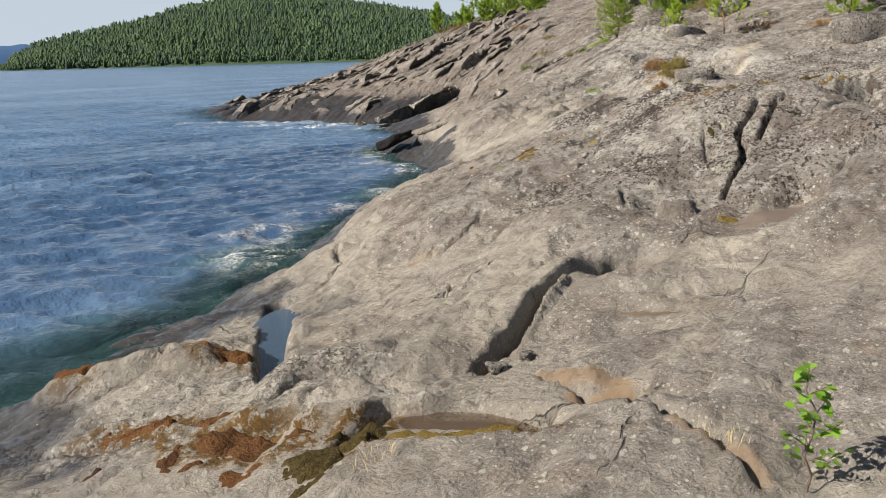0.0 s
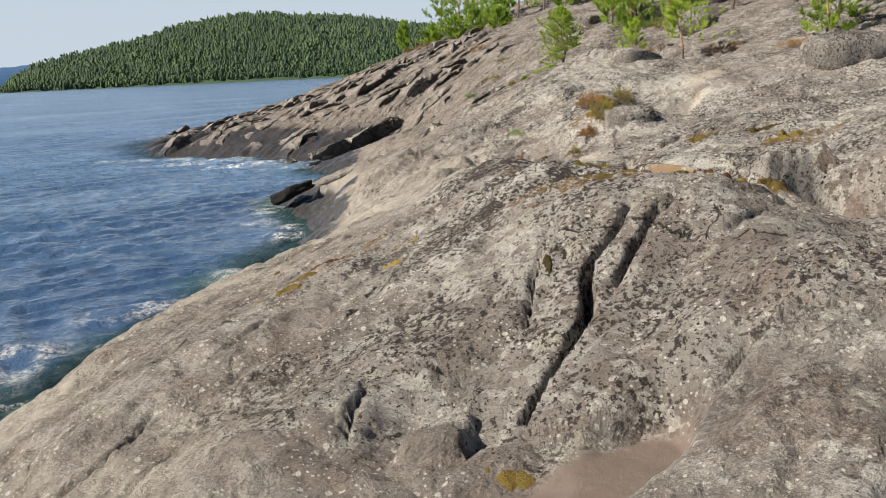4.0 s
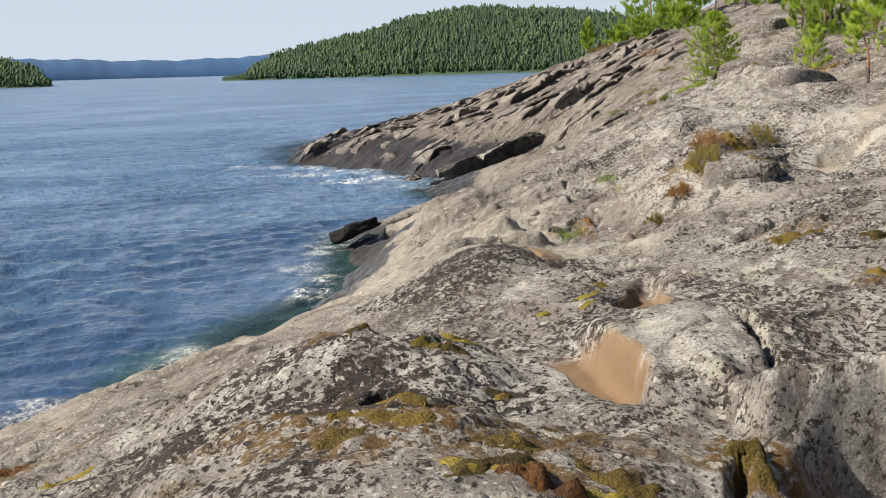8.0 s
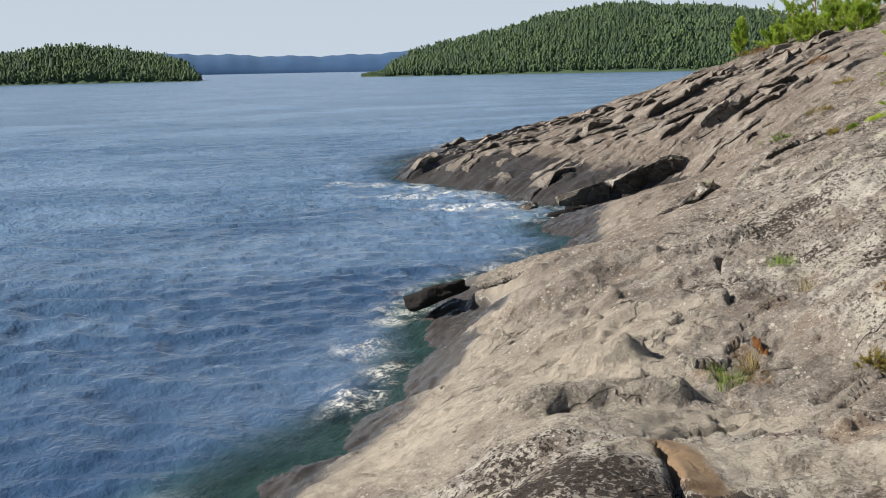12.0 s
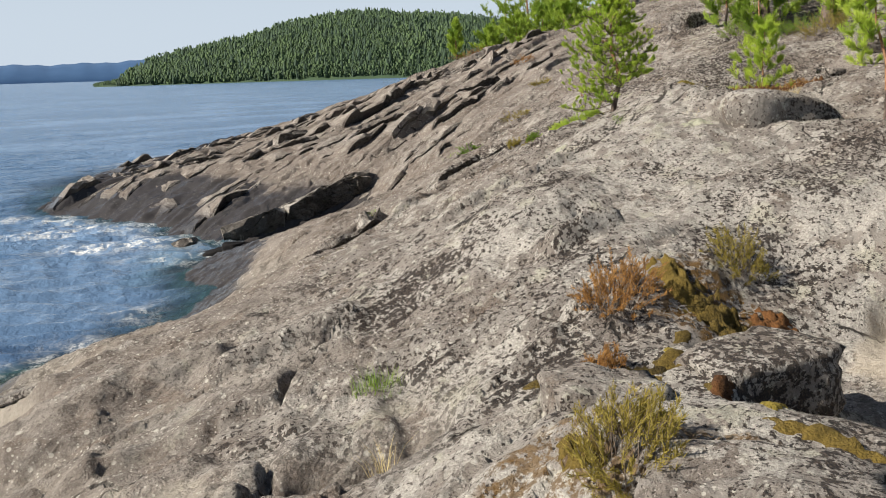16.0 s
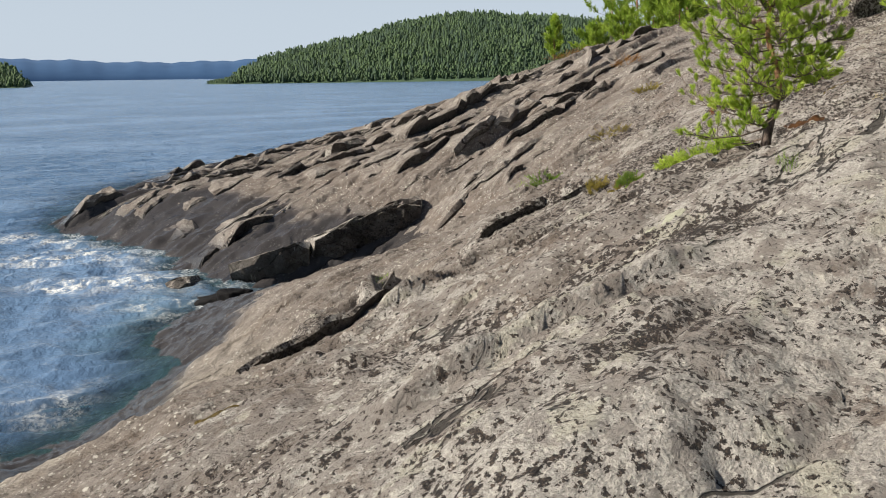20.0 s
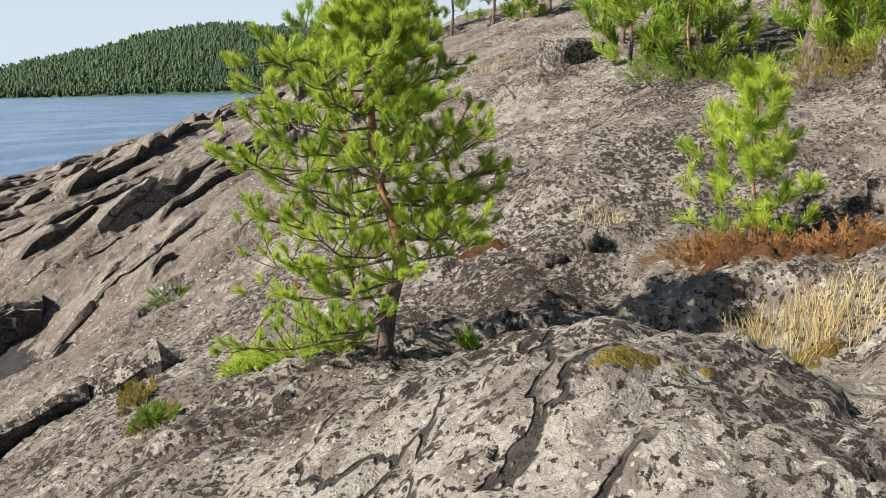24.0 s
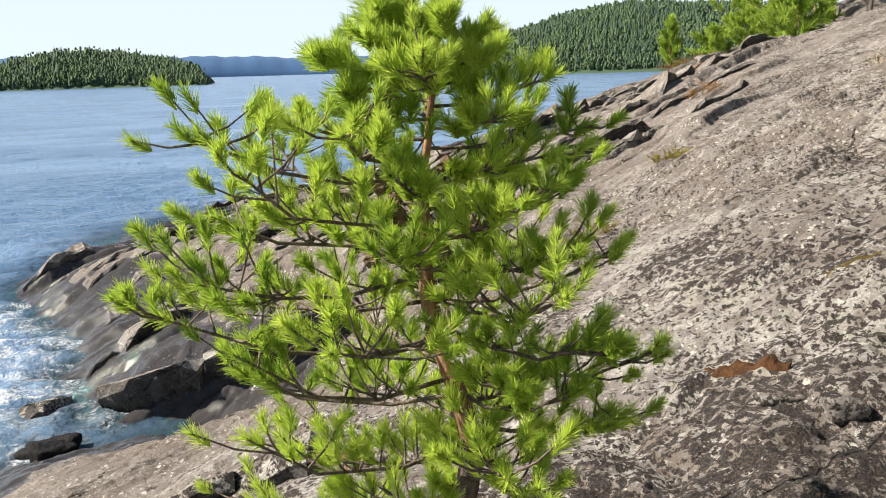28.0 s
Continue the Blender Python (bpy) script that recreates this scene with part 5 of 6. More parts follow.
# ---- loose rock ----
def rock_block(name, x, y, dims, turn, tilt, seed, label, sink=0.3, crisp=5.0, rough=0.05, group="", material=None, category="boulder", cut=7, z=None):
    """An angular, weathered block: a subdivided box with worn corners and broken faces."""
    dx, dy, dz = (d / 2 for d in dims)
    bm = bmesh.new()
    bmesh.ops.create_cube(bm, size=2.0)
    bmesh.ops.subdivide_edges(bm, edges=bm.edges[:], cuts=cut, use_grid_fill=True)
    off = Vector((seed * 3.1, seed * 1.7, seed * 0.9))
    for v in bm.verts:
        c = v.co
        k = (abs(c.x) ** crisp + abs(c.y) ** crisp + abs(c.z) ** crisp) ** (1 / crisp)
        c = c / k
        p = Vector((c.x * dx, c.y * dy, c.z * dz))
        big = noise.noise(p * (1.1 / max(dx, dy, dz)) + off) + 0.5 * noise.noise(p * (2.7 / max(dx, dy, dz)) + off)
        chip = noise.cell(p * (1.6 / max(dx, dy, dz)) + off * 1.3) - 0.5
        q = 1 + rough * 2.2 * big + rough * 1.1 * chip
        v.co = Vector((p.x * q * (1 + 0.12 * c.z), p.y * q, p.z * q * (1 - 0.15 * c.x)))
    for f in bm.faces:
        f.smooth = True
    me = bpy.data.meshes.new(name)
    bm.to_mesh(me)
    bm.free()
    me.materials.append(material or STONE)
    ob = new(name, me)
    ob.matrix_world = pose(x, y, height_at(x, y) + dz * (1 - 2 * sink) if z is None else z, 0, tilt, turn)
    return tagged(ob, label, category, group)




def slab_mesh(ax, ay, bx, by, wide, h, seed, under=0.05, jag=0.10, step=0.13):
    """A broken bed of rock: a steep front from a to b, a top that falls away behind it, and buried sides. Its places are relative to a."""
    rng = random.Random(seed)
    L = math.hypot(bx - ax, by - ay)
    ex, ey = (bx - ax) / L, (by - ay) / L
    nu = max(4, int(L / step))
    front, lift, cut = 0.0, [], []
    for i in range(nu + 1):
        front += rng.uniform(-jag, jag) if rng.random() < 0.55 else 0
        front *= 0.8
        cut.append(front)
        lift.append(rng.uniform(0.4, 1.0) if i and rng.random() < 0.45 else (lift[-1] if lift else 0.85))
    us = sorted([0] + [L * (i + rng.uniform(-0.25, 0.25)) / nu for i in range(1, nu)] + [L])
    vs_ = [0.0, 0.035, 0.3 * wide, 0.62 * wide, wide]
    P = np.zeros((nu + 1, 5, 3))
    for i, u in enumerate(us):
        taper = 0.75 if i in (0, nu) else 1.0
        for j, v in enumerate(vs_):
            w = v * (1 if j < 2 else taper) + cut[i] * (1 - v / wide) + (rng.uniform(-0.05, 0.05) * wide if 1 < j < 4 else 0)
            P[i, j, :2] = ax + ex * u - ey * w, ay + ey * u + ex * w
    base = height(P[..., 0], P[..., 1])
    for i, u in enumerate(us):
        for j, v in enumerate(vs_):
            f = v / wide
            P[i, j, 2] = base[i, j] + h * lift[i] * min(1.0, 0.35 + 3.5 * u / L, 0.45 + 5 * (1 - u / L)) * (1 - f ** 1.6) - 0.06 * f + rng.uniform(-0.006, 0.006)
        P[i, 0, 2] -= 0.03 + 0.02 * rng.random()
    ring = [(i, 0) for i in range(nu + 1)] + [(nu, j) for j in range(1, 5)] + [(i, 4) for i in range(nu - 1, -1, -1)] + [(0, j) for j in range(3, 0, -1)]
    foot = []
    for i, j in ring:
        x, y, z = P[i, j]
        if j == 0:
            x, y = x - ey * under, y + ex * under
        foot.append((x, y, float(base[i, j]) - 0.3))
    verts = np.concatenate([P.reshape(-1, 3), np.array(foot)]) - np.array([ax, ay, 0.0])
    faces = [(i * 5 + j, (i + 1) * 5 + j, (i + 1) * 5 + j + 1, i * 5 + j + 1) for i in range(nu) for j in range(4)]
    n0, m = (nu + 1) * 5, len(ring)
    for k in range(m):
        a, b = ring[k], ring[(k + 1) % m]
        faces.append((n0 + k, n0 + (k + 1) % m, b[0] * 5 + b[1], a[0] * 5 + a[1]))
    return verts, faces


def hewn_boulder(ax, ay, bx, by, wide, tops, foot, under, seed, label, dip=0.25, rough=0.05):
    """A broken angular block: flat facets between chipped edges, a front from a to b that leans in below, a top that falls away behind."""
    rng = random.Random(seed)
    L = math.hypot(bx - ax, by - ay)
    ex, ey = (bx - ax) / L, (by - ay) / L
    bm = bmesh.new()
    for u in (0.0, 0.2, 0.55, 0.85, 1.0):
        for v in (0.0, 0.45, 1.0):
            side = 0.10 * L * (v - 0.45) * (1 if u > 0.5 else -1)
            top = tops[0] + (tops[1] - tops[0]) * u - dip * v * wide + rng.uniform(-0.02, 0.02)
            for z, back in ((top, 0.0), (foot, under)):
                w = v * wide + (back if v == 0 else -back * 0.3) + rng.uniform(-0.025, 0.025)
                q = u * L + side + rng.uniform(-0.02, 0.02)
                bm.verts.new((ex * q - ey * w, ey * q + ex * w, z + rng.uniform(-0.02, 0.02)))
    bmesh.ops.convex_hull(bm, input=bm.verts[:])
    bmesh.ops.delete(bm, geom=[v for v in bm.verts if not v.link_faces], context="VERTS")
    for k in range(9):
        c = rng.choice(bm.verts[:]).co.copy()
        mid = sum((v.co for v in bm.verts), Vector()) / len(bm.verts)
        way = ((c - mid).normalized() + Vector((rng.uniform(-0.5, 0.5), rng.uniform(-0.5, 0.5), rng.uniform(-0.2, 0.6)))).normalized()
        bmesh.ops.bisect_plane(bm, geom=bm.verts[:] + bm.edges[:] + bm.faces[:], plane_co=c - way * rng.uniform(0.04, 0.13), plane_no=way, clear_outer=True)
        bmesh.ops.convex_hull(bm, input=bm.verts[:])
        bmesh.ops.delete(bm, geom=[v for v in bm.verts if not v.link_faces], context="VERTS")
    bmesh.ops.triangulate(bm, faces=bm.faces[:])
    for k in range(3):
        bmesh.ops.subdivide_edges(bm, edges=[e for e in bm.edges if e.calc_length() > 0.14], cuts=1)
        bmesh.ops.triangulate(bm, faces=bm.faces[:])
    off = Vector((seed * 3.1, seed * 1.7, seed * 0.9))
    for v in bm.verts:
        k = noise.noise(v.co * 2.3 + off) + 0.6 * noise.noise(v.co * 6 + off) + 0.8 * (noise.cell(v.co * 3.1 + off) - 0.5)
        v.co += rough * k * Vector((ey * 1.3, -ex * 1.3, 0.8))
    me = bpy.data.meshes.new("boulder")
    bm.to_mesh(me)
    bm.free()
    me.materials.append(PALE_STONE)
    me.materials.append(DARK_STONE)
    # faces turned to the front take the dark rock, stain and shade painted together
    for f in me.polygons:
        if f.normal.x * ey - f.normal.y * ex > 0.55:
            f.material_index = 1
    ob = new("boulder", me)
    ob.location = (ax, ay, 0)
    return tagged(ob, label, "boulder")


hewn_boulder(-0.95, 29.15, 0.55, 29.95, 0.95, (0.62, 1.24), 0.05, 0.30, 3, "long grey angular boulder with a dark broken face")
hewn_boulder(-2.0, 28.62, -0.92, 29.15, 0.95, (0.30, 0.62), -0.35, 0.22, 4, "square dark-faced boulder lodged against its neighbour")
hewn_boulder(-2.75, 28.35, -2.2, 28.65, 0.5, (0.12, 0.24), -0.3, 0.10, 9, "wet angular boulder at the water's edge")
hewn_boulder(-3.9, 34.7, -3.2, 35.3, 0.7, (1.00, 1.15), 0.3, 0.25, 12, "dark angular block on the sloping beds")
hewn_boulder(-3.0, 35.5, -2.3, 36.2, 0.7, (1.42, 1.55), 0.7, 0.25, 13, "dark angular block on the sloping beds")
# this block stands for wet rock and the shadowed cavity under the ledge
rock_block("rock_ledge", -1.08, 19.72, (0.78, 0.44, 0.20), -16, -22, 7, "tilted wet rock ledge over the water, painted black with its undercut shade", 0, 5, 0.13, material=WET_SHADED, category="rock ledge", z=0.34)
rock_block("rock_ledge", -0.15, 19.70, (1.15, 0.22, 0.07), -20, -21, 8, "thin grey rock ledge running up from the water", 0, 6, 0.10, category="rock ledge", z=0.60)
rock_block("boulder", -1.75, 27.9, (0.5, 0.4, 0.3), 20, -10, 5, "small wet dark boulder at the water's edge", 0.3, 5, 0.07, material=WET_SHADED)
rock_block("boulder", -1.35, 27.6, (0.35, 0.3, 0.24), 60, 0, 6, "small wet dark boulder at the water's edge", 0.3, 5, 0.07, material=WET_SHADED)
rock_block("stone", 5.14, 24.86, (0.12, 0.09, 0.08), 20, 0, 8, "small angular grey stone on the bare rock", 0.2, 5, 0.08, "stones on the rock")
rock_block("stone", 5.34, 24.92, (0.14, 0.08, 0.09), 70, -20, 9, "small angular grey stone on the bare rock", 0.2, 5, 0.08, "stones on the rock")
rock_block("stone", 4.95, 24.95, (0.16, 0.1, 0.04), 10, 0, 10, "flat pale stone on the bare rock", 0.2, 5, 0.08, "stones on the rock")
rock_block("stone", 7.05, 25.25, (0.30, 0.24, 0.20), 30, 0, 11, "pale rounded stone beside the heath", 0.2, 3.5, 0.08, "stones on the rock")
rock_block("stone", 6.8, 24.7, (0.24, 0.2, 0.14), 50, 0, 12, "pale rounded stone beside the heath", 0.25, 3.5, 0.08, "stones on the rock")
rock_block("boulder", 6.1, 30.5, (0.55, 0.45, 0.42), 30, 0, 13, "dark angular boulder on the crest of the slope", 0.4, 10, 0.1)
rock_block("boulder", 8.4, 26.9, (1.3, 1.0, 0.65), 20, 0, 14, "large rounded grey boulder below the trees", 0.5, 3, 0.06)
rock_block("boulder", 7.9, 25.6, (1.2, 0.9, 0.55), 60, 0, 15, "rounded grey boulder below the trees", 0.4, 3, 0.06)
rock_block("boulder", 4.62, 17.45, (0.6, 0.42, 0.34), 30, -8, 16, "lichen-covered boulder bedded in moss", 0.62, 7, 0.09, material=PALE_STONE)
rock_block("boulder", 4.38, 16.15, (0.7, 0.45, 0.34), -10, -5, 17, "lichen-covered boulder bedded in moss", 0.62, 7, 0.09, material=PALE_STONE)
rock_block("boulder", 3.95, 17.05, (0.45, 0.4, 0.26), 15, 0, 18, "lichen-covered boulder bedded in moss", 0.62, 7, 0.09, material=PALE_STONE)
rock_block("boulder", 5.55, 21.5, (1.0, 0.7, 0.5), 25, 0, 20, "cracked lichened rock knob with a shaded hollow", 0.8, 4, 0.08, material=PALE_STONE)
rock_block("boulder", 8.6, 18.9, (1.5, 1.1, 0.7), 10, 0, 21, "pale weathered boulder in front of the trees", 0.45, 3.5, 0.06)
rock_block("stone", 0.24, 4.5, (0.11, 0.08, 0.06), 20, 0, 22, "dark stone at the foot of the crevice", 0.2, 4, 0.08, "stones on the rock")
rock_block("stone", 0.4, 4.6, (0.08, 0.07, 0.05), 70, 0, 23, "dark stone at the foot of the crevice", 0.2, 4, 0.08, "stones on the rock")

# ---- trees ----
# the pine that the way leads to
pine(4.38, 23.60, 1.27, 11, "small crooked pine with bright green needle tufts on bare rock",
     [(0, 0), (0.004, 0), (0.019, 0), (0.042, 0.01), (0.055, 0.01), (0.032, 0), (0, 0), (-0.019, 0), (-0.013, 0), (-0.019, 0), (0, 0), (0.006, 0), (0.006, 0)], 0.375, 76, 0.05, 112, 0.029, 0.0019, 0.032,
     [0.9, 0.95, 0.9, 0.92, 1.0, 0.98, 0.80, 0.50, 0.18], (-0.12, 0.0), 16, cones=9, flat=0.6, skirt=True, dry=3, inner=0.22)
# its neighbours
pine(6.6, 22.0, 1.3, 12, "windswept small pine with a flat spreading crown", [(0, 0), (0.0, 0), (-0.02, 0), (-0.1, 0), (-0.12, 0)], 0.5, 26, 0.45, 60, 0.055, 0.004, 0.028, [0.5, 0.9, 1.0, 0.8, 0.4], (0.45, 0), 7, flat=0.6)
pine(6.22, 25.15, 0.9, 13, "young pine with light green needles beside rust-red heath", None, 0.40, 26, 0.05, 60, 0.055, 0.004, 0.014, [0.9, 1.0, 0.8, 0.5, 0.25], (0, 0), 6)
FAR = dict(per=26, needle=0.10, blade=0.011, material=FAR_NEEDLE, sides=5, group="pines on the ridge")
TALL = "tall pine with a grey trunk at the wood's edge"
BUSHY = "low bushy pine growing out of the rock"
pine(7.12, 29.2, 5.2, 21, TALL, [(0, 0), (-0.03, 0), (-0.07, 0), (-0.1, 0)], 0.24, 34, 0.32, subs=8, r0=0.075, **FAR)
pine(7.75, 28.1, 5.6, 22, TALL, None, 0.24, 34, 0.30, subs=8, r0=0.10, **FAR)
for k, (x, y, h, w) in enumerate([(6.55, 29.6, 1.1, 0.55), (6.95, 29.0, 1.0, 0.6), (7.4, 29.9, 1.6, 0.45), (8.2, 28.9, 1.5, 0.5), (8.0, 27.9, 0.7, 0.7), (9.0, 26.6, 2.2, 0.4), (9.8, 24.6, 2.4, 0.4),
                                  (8.9, 20.6, 1.5, 0.42), (9.6, 21.8, 1.9, 0.4), (9.2, 30.0, 3.6, 0.32), (10.6, 28.2, 3.8, 0.32), (11.2, 25.4, 3.2, 0.34), (10.4, 20.8, 2.0, 0.4), (6.9, 31.6, 1.5, 0.5)]):
    pine(x, y, h, 30 + k, BUSHY if h < 2 else TALL, None, w, 22, 0.05 if h < 2 else 0.16, subs=7, r0=0.012 * h + 0.01, **FAR)
for k, (x, y, h, w) in enumerate([(-0.3, 51.6, 1.7, 0.26), (1.7, 52.5, 2.6, 0.34), (2.6, 51.5, 3.2, 0.34), (3.5, 50.0, 3.4, 0.34), (4.4, 48.6, 3.2, 0.34), (5.3, 47.0, 3.0, 0.36), (6.4, 46.0, 3.4, 0.34), (3.0, 54.0, 3.6, 0.32),
                                  (4.2, 43.5, 1.2, 0.6), (1.2, 50.2, 0.9, 0.7), (2.3, 48.6, 1.0, 0.7), (3.3, 46.6, 1.0, 0.7), (4.0, 41.5, 0.8, 0.7), (7.6, 43.5, 3.2, 0.34), (6.6, 40.0, 1.4, 0.5)]):
    pine(x, y, h, 60 + k, "pine on the far ridge above the lake" if h > 1.6 else "low pine scrub on the far ridge", None, w, 20, 0.04 if h < 1.6 else 0.14, subs=7, r0=0.012 * h + 0.01,
         **{**FAR, "needle": 0.15, "blade": 0.02, "per": 22})


def sapling(x, y, h, seed, label):
    """A birch seedling: a thin stem, side twigs and small toothed leaves, each leaf a mesh of its own."""
    rng = random.Random(seed)
    root = tagged(new("birch_sapling", None), label, "birch sapling")
    root.location = (x, y, height_at(x, y) - 0.02)
    stem = [Vector((0.02 * math.sin(2.1 * k), 0.015 * math.sin(1.3 * k + 1), h * k / 6)) for k in range(7)]
    part("stem", mesh_from("stem", *tube(stem, [0.005, 0.0046, 0.004, 0.0035, 0.003, 0.002, 0.0012], 6), TWIG), root)
    shape = [(0, 0, 0), (0.011, 0.008, 0.002), (0.0145, 0.018, 0.003), (0.009, 0.030, 0.001), (0, 0.040, -0.003), (-0.009, 0.030, 0.001), (-0.0145, 0.018, 0.003), (-0.011, 0.008, 0.002)]
    leaf = mesh_from("leaf", shape, [(0, 1, 2, 3), (0, 3, 4, 5), (0, 5, 6, 7)], BIRCH)
    for k in range(13):
        f = 0.16 + 0.82 * k / 13
        p = stem[int(f * 6)].lerp(stem[min(6, int(f * 6) + 1)], f * 6 % 1)
        a = k * 2.4 + rng.uniform(-0.3, 0.3)
        e = p + Vector((math.cos(a), math.sin(a), 0.75)) * h * 0.24 * (1.15 - 0.7 * f)
        twig = part("twig", mesh_from("twig", *tube([p, p.lerp(e, 0.5), e], [0.002, 0.0016, 0.001], 4), TWIG), root)
        for j in range(7):
            o = part("leaf", leaf, twig)
            o.matrix_basis = Matrix.Translation(p.lerp(e, 0.25 + 0.78 * j / 6)) @ pose(0, 0, 0, rng.uniform(-50, 40), rng.uniform(-40, 40), rng.uniform(0, 360)) @ Matrix.Scale(rng.uniform(0.7, 1.25), 4)
    return root


sapling(1.14, 2.72, 0.44, 5, "birch sapling with fresh light green leaves in a crack")

# ---- heath, grass and moss ----
RUST, YEL, GRN = "rust-brown heather clump in a rock crack", "yellow-green heather clump on the rock", "low green juniper mat on the rock"
for k, (x, y, r, h, n, m, lab) in enumerate([
        (4.08, 18.05, 0.24, 0.24, 90, HEATH, RUST), (4.78, 18.75, 0.2, 0.22, 60, HEATH_Y, YEL), (4.0, 16.3, 0.2, 0.22, 90, HEATH_Y, YEL), (3.98, 17.35, 0.1, 0.12, 30, HEATH, RUST), (3.75, 16.0, 0.14, 0.14, 45, HEATH, RUST),
        (3.5, 15.7, 0.1, 0.12, 30, HEATH_Y, YEL), (6.15, 24.75, 0.35, 0.16, 110, HEATH, RUST), (6.45, 24.6, 0.3, 0.14, 90, HEATH, RUST), (5.85, 24.75, 0.2, 0.12, 60, HEATH, RUST), (7.6, 27.7, 0.45, 0.3, 110, HEATH_Y, YEL),
        (7.95, 27.4, 0.4, 0.25, 90, HEATH_Y, YEL), (0.5, 49.5, 0.9, 0.3, 120, HEATH, RUST), (1.2, 47.8, 0.8, 0.3, 120, HEATH, RUST), (2.97, 36.6, 0.35, 0.2, 60, HEATH, RUST), (2.2, 40.5, 0.5, 0.22, 70, HEATH, RUST),
        (3.5, 31.0, 0.25, 0.14, 50, HEATH_Y, YEL), (3.85, 24.0, 0.16, 0.12, 60, NEEDLE, GRN), (4.02, 23.9, 0.16, 0.14, 60, NEEDLE, GRN), (4.18, 23.8, 0.14, 0.12, 50, NEEDLE, GRN), (3.5, 23.75, 0.1, 0.12, 30, HEATH_Y, YEL),
        (3.55, 23.6, 0.09, 0.1, 30, GRASS, "small green crowberry clump on the rock"), (3.3, 24.2, 0.1, 0.1, 26, HEATH_Y, YEL), (4.9, 23.85, 0.08, 0.1, 24, NEEDLE, "tiny pine seedling at the foot of the tree"),
        (4.7, 23.8, 0.07, 0.1, 20, NEEDLE, "tiny pine seedling at the foot of the tree"), (3.1, 29.5, 0.3, 0.15, 40, HEATH_Y, YEL), (2.5, 27.6, 0.25, 0.12, 40, GRASS, "strip of green grass in a rock joint"),
        (7.4, 28.5, 0.4, 0.3, 100, GRASS, "green bilberry scrub under the trees"), (7.05, 28.9, 0.4, 0.25, 100, GRASS, "green bilberry scrub under the trees"), (6.7, 29.2, 0.4, 0.25, 100, GRASS, "green bilberry scrub under the trees"),
        (7.9, 28.2, 0.4, 0.3, 100, GRASS, "green bilberry scrub under the trees"), (1.9, 51.0, 0.9, 0.4, 120, GRASS, "green bilberry scrub on the ridge"), (2.8, 49.2, 0.9, 0.4, 120, GRASS, "green bilberry scrub on the ridge"), (7.5, 22.2, 0.4, 0.2, 70, HEATH, RUST), (8.3, 20.2, 0.5, 0.2, 90, HEATH, RUST)]):
    heather(x, y, r, h, n, 100 + k, m, lab)
for k, (x, y, r, h, n, m, lab) in enumerate([
        (2.9, 17.9, 0.12, 0.09, 150, GRASS, "fresh green grass tuft in a rock joint"), (2.68, 15.5, 0.12, 0.10, 150, GRASS, "fresh green grass tuft in a rock joint"), (2.8, 15.85, 0.05, 0.14, 60, STRAW, "yellow grass blades in a rock joint"),
        (5.85, 23.75, 0.2, 0.13, 420, STRAW, "dry straw-coloured grass clump beside the heath"), (6.1, 23.75, 0.2, 0.12, 380, STRAW, "dry straw-coloured grass clump beside the heath"), (3.1, 17.0, 0.05, 0.14, 30, STRAW, "yellow grass blades in a rock joint"),
        (5.45, 25.3, 0.14, 0.10, 70, STRAW, "thin dry grass on the rock"), (4.35, 22.25, 0.06, 0.06, 50, GRASS, "small grass tuft on the rock"), (1.0, 2.35, 0.12, 0.12, 110, STRAW, "dry grass in the crack by the sapling"),
        (0.95, 3.0, 0.1, 0.05, 45, STRAW, "dry grass in the crack by the sapling"), (-0.3, 3.25, 0.08, 0.06, 30, STRAW, "thin dry grass in the moss"), (6.9, 33.0, 0.4, 0.2, 120, STRAW, "thin dry grass on the slope"),
        (5.6, 34.0, 0.4, 0.18, 120, STRAW, "thin dry grass on the slope"), (1.52, 24.6, 0.1, 0.07, 60, GRASS, "small grass tuft on the rock"), (4.95, 21.7, 0.1, 0.03, 24, STRAW, "thin dry grass on the rock"),
        (2.0, 29.0, 0.12, 0.14, 90, GRASS, "fresh green grass tuft in a rock joint"), (0.2, 33.5, 0.2, 0.15, 90, GRASS, "fresh green grass tuft in a rock joint")]):
    grass_tuft(x, y, r, h, n, 200 + k, m, lab)
OLIVE, RED = "olive-brown moss cushion on the rock", "rust-red moss cushion in a hollow"
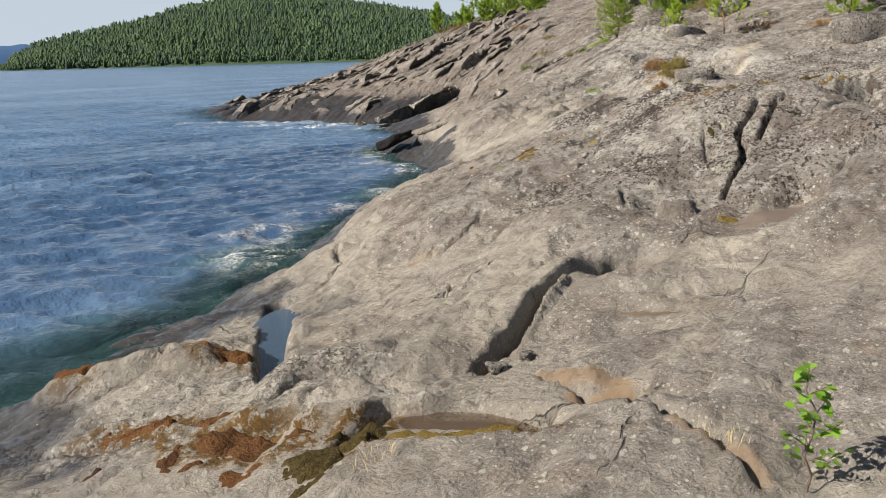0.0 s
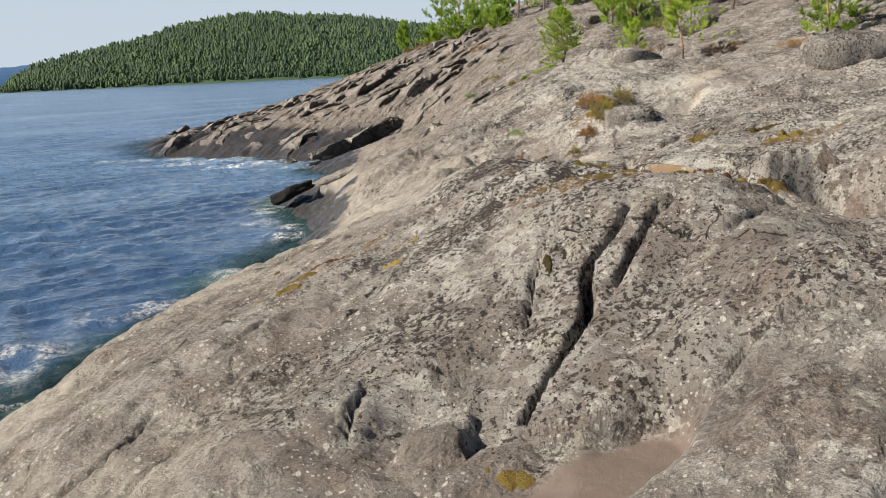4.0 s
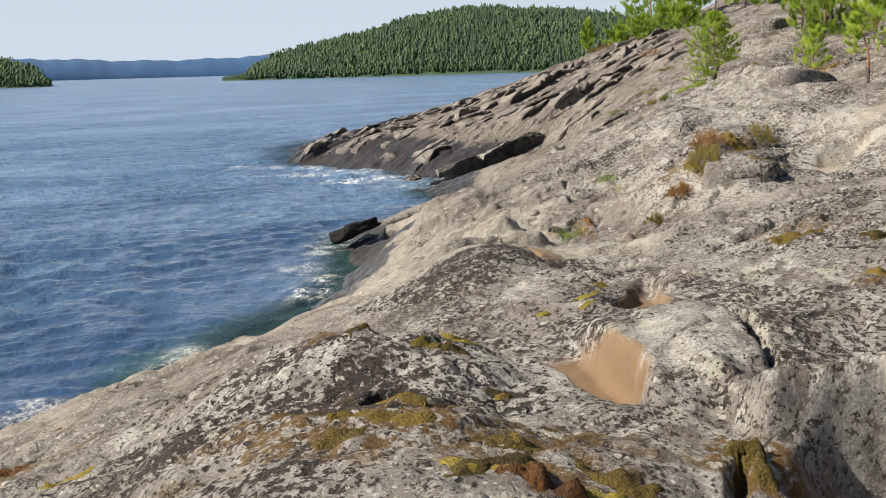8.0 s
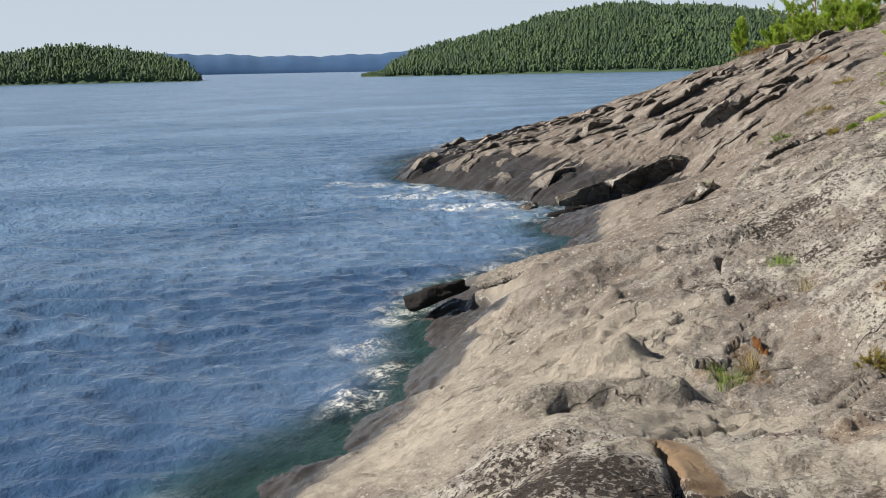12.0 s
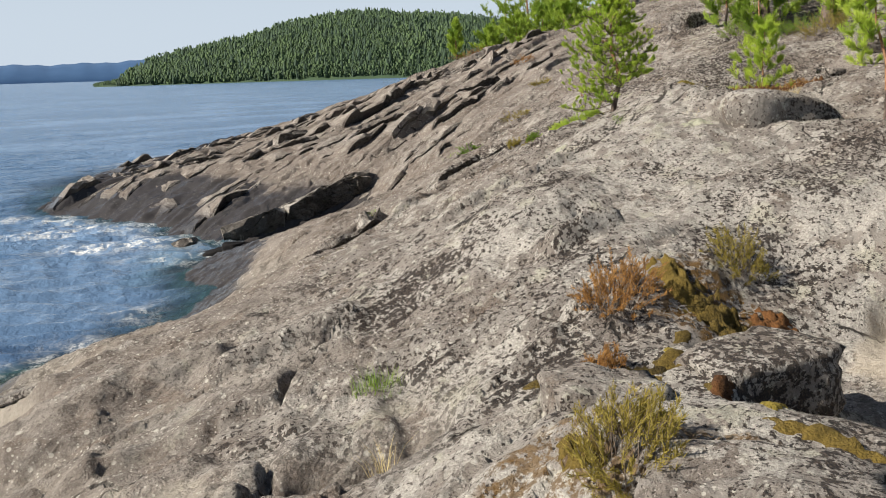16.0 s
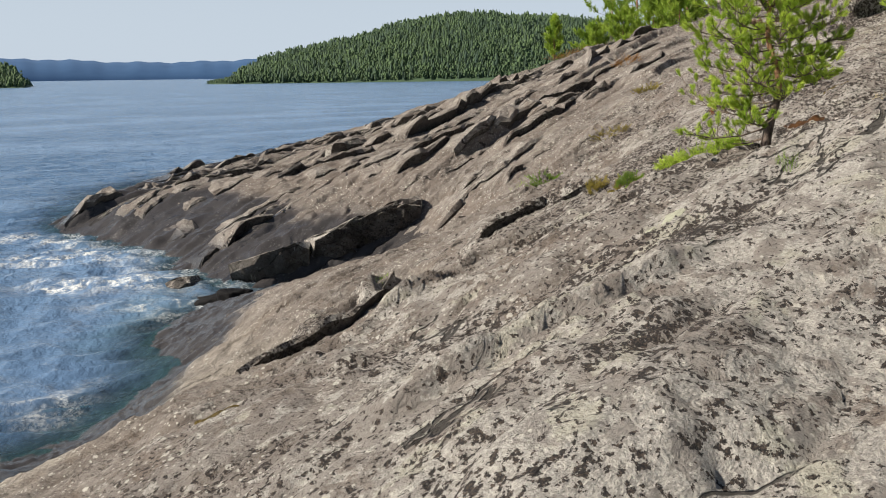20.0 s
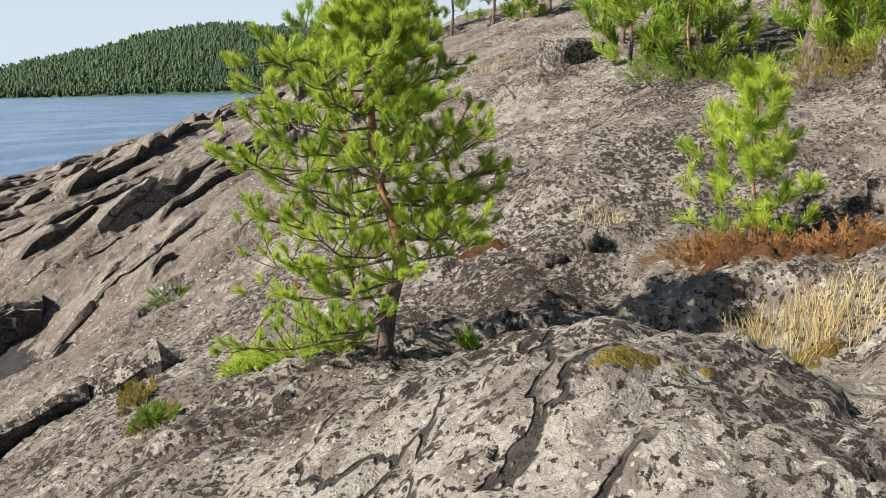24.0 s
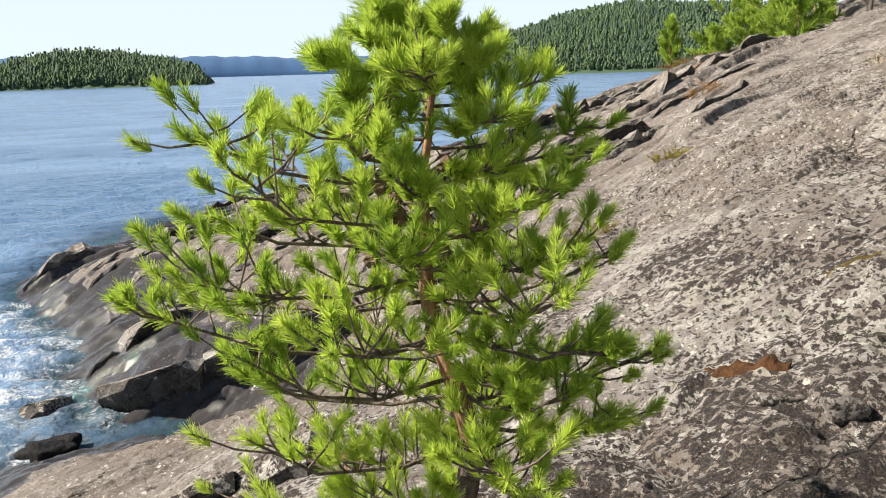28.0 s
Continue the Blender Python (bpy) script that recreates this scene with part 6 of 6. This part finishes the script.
for k, (x, y, rx, ry, deg, th, m) in enumerate([
        (-0.9, 3.75, 0.3, 0.1, -15, 0.025, MOSS_RED), (-0.39, 3.62, 0.13, 0.12, 0, 0.035, MOSS), (-0.55, 3.4, 0.12, 0.18, 0, 0.025, MOSS), (-1.3, 5.08, 0.16, 0.08, -10, 0.03, MOSS_RED), (-2.1, 5.0, 0.2, 0.05, 20, 0.03, MOSS_RED),
        (-1.55, 4.2, 0.2, 0.07, -15, 0.025, MOSS_RED), (0.02, 3.42, 0.34, 0.03, -14, 0.02, MOSS), (2.85, 8.98, 0.13, 0.05, -5, 0.012, MOSS), (3.2, 8.9, 0.12, 0.04, -15, 0.012, MOSS), (3.55, 8.8, 0.14, 0.05, -15, 0.015, MOSS),
        (3.9, 9.15, 0.08, 0.16, 0, 0.05, MOSS), (3.32, 8.62, 0.08, 0.04, 0, 0.03, MOSS_RED), (3.44, 8.6, 0.05, 0.03, 0, 0.03, MOSS_RED), (0.35, 10.5, 0.08, 0.2, 20, 0.03, MOSS_RED), 
        (4.5, 12.9, 0.2, 0.07, 10, 0.03, MOSS), (4.85, 11.6, 0.25, 0.1, 30, 0.03, MOSS), (5.05, 12.6, 0.2, 0.12, 10, 0.03, MOSS), (4.4, 18.3, 0.1, 0.25, 20, 0.05, MOSS), (4.62, 18.1, 0.13, 0.28, 20, 0.06, MOSS),
        (4.75, 17.75, 0.14, 0.12, 20, 0.05, MOSS), (4.88, 18.3, 0.15, 0.12, 0, 0.05, MOSS_RED), (3.72, 17.4, 0.1, 0.05, 0, 0.03, MOSS), (4.1, 17.3, 0.16, 0.05, 10, 0.03, MOSS), (4.3, 17.45, 0.1, 0.06, 0, 0.03, MOSS),
        (3.85, 16.4, 0.12, 0.07, -20, 0.04, MOSS), (4.16, 16.1, 0.13, 0.07, 0, 0.04, MOSS), (4.42, 17.05, 0.07, 0.14, 10, 0.04, MOSS_RED), (4.62, 16.45, 0.2, 0.05, -25, 0.03, MOSS), (2.84, 16.15, 0.04, 0.12, 30, 0.04, MOSS_RED),
        (5.00, 22.40, 0.10, 0.045, 15, 0.012, MOSS_Y), (5.17, 22.43, 0.03, 0.025, 30, 0.01, MOSS_Y), (5.3, 23.75, 0.35, 0.06, -8, 0.03, MOSS), (5.75, 23.6, 0.3, 0.1, -10, 0.04, MOSS), (4.82, 25.22, 0.12, 0.03, -15, 0.03, MOSS_RED),
        (6.2, 24.5, 0.5, 0.25, 0, 0.05, MOSS_RED), (5.15, 25.9, 0.14, 0.03, 20, 0.02, MOSS), (3.79, 22.02, 0.12, 0.04, 30, 0.007, LICHEN), (4.90, 21.2, 0.16, 0.11, 10, 0.008, LICHEN), (2.3, 7.9, 0.03, 0.12, 10, 0.02, MOSS),
        (2.0, 6.4, 0.1, 0.06, 0, 0.015, MOSS), (0.9, 9.55, 0.3, 0.06, 40, 0.02, MOSS_RED), (1.95, 20.9, 0.12, 0.06, 20, 0.02, MOSS), (0.45, 22.6, 0.1, 0.06, 20, 0.04, MOSS_RED), (6.9, 21.4, 0.4, 0.15, 20, 0.03, MOSS_RED)]):
    pale = m is LICHEN
    cushion("lichen_patch" if pale else "moss_patch", x, y, rx, ry, deg, th, 300 + 4 * k, m, "pale yellow-green lichen rosette on the rock" if pale else (RED if m is MOSS_RED else ("yellow-green moss cushion on the bare rock" if m is MOSS_Y else OLIVE)),
            "lichen" if pale else "moss", "lichen patches" if pale else "moss cushions", ragged=0.4 if pale else 0.8)

rng = random.Random(41)
for k in range(46):
    cx, cy, sx, sy = [(2.75, 9.1, 0.5, 0.45), (3.2, 8.75, 0.45, 0.2), (2.75, 9.9, 0.4, 0.3), (3.15, 11.7, 0.12, 0.5), (4.2, 17.2, 0.5, 0.7), (4.7, 18.1, 0.25, 0.5), (1.2, 8.9, 0.5, 0.3), (-0.9, 3.75, 0.7, 0.3)][k % 8]
    m = MOSS_RED if k % 8 == 7 else (MOSS if rng.random() < 0.6 else MOSS_Y)
    r = rng.uniform(0.035, 0.085)
    cushion("moss_patch", rng.gauss(cx, 0.6 * sx), rng.gauss(cy, 0.6 * sy), r * rng.uniform(1.0, 1.8), r * 0.7, rng.uniform(0, 90), 0.014, 600 + 4 * k, m, {MOSS: OLIVE, MOSS_RED: RED, MOSS_Y: "yellow-green moss cushion on the bare rock"}[m], "moss", "moss cushions", ragged=0.9)

# ---- the broken beds of the slope beyond the inlet ----
rng = random.Random(77)
BEDS = [(1.0, 23.0, 1.68, 24.6, 0.6, 0.2), (2.3, 24.45, 2.85, 24.85, 0.5, 0.2), (2.05, 24.0, 2.5, 24.25, 0.4, 0.13), (2.9, 24.85, 3.25, 25.0, 0.4, 0.12), (0.62, 31.3, 1.28, 32.2, 0.9, 0.26), (1.13, 32.0, 1.85, 32.9, 0.8, 0.22),
        (-0.2, 31.1, 0.4, 32.0, 0.9, 0.26), (0.94, 30.1, 1.4, 30.6, 0.6, 0.12), (2.45, 32.3, 2.85, 33.0, 0.6, 0.14), (-1.3, 35.3, -0.2, 37.4, 1.2, 0.45), (-0.2, 37.5, 0.5, 40.6, 1.3, 0.42), (1.6, 33.6, 2.4, 34.9, 0.8, 0.26), (3.0, 34.4, 3.7, 35.8, 0.8, 0.22)]
q = 15.0
while q < 31:
    q += rng.uniform(0.3, 0.75)
    s = 17.0 + rng.uniform(0, 1)
    while s < 42:
        long = rng.uniform(0.4, 1.3) if rng.random() < 0.6 else rng.uniform(1.3, 2.8)
        ang = radians(53 + rng.uniform(-16, 14))
        x, y = -0.8 * q + 0.6 * s, 0.6 * q + 0.8 * s
        s += long + (rng.uniform(0, 0.4) if rng.random() < 0.6 else rng.uniform(0.5, 1.6))
        mx, my = x + 0.5 * long * math.cos(ang), y + 0.5 * long * math.sin(ang)
        edge_x = 2.2 + 0.12 * (my - 30)
        lodged = ((mx + 0.6) * 0.85 + (my - 29.4) * 0.53) / 1.9, (-(mx + 0.6) * 0.53 + (my - 29.4) * 0.85) / 1.3
        if my + 0.25 * mx < 28.4 or mx > edge_x or my > 47 or height_at(mx, my) < 0.12 or math.hypot(*lodged) < 1:
            continue
        h = rng.uniform(0.05, 0.12) if rng.random() < 0.7 else rng.uniform(0.14, 0.30)
        BEDS.append((x, y, x + long * math.cos(ang), y + long * math.sin(ang), rng.uniform(0.45, 1.1), h))
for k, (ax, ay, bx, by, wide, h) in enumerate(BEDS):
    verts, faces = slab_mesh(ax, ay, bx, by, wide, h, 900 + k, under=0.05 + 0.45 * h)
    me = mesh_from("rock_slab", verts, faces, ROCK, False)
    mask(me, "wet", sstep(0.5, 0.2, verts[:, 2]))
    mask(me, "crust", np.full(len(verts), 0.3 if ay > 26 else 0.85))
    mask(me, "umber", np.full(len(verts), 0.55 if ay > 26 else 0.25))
    # bed fronts in the dark rock: black stain plus painted shade
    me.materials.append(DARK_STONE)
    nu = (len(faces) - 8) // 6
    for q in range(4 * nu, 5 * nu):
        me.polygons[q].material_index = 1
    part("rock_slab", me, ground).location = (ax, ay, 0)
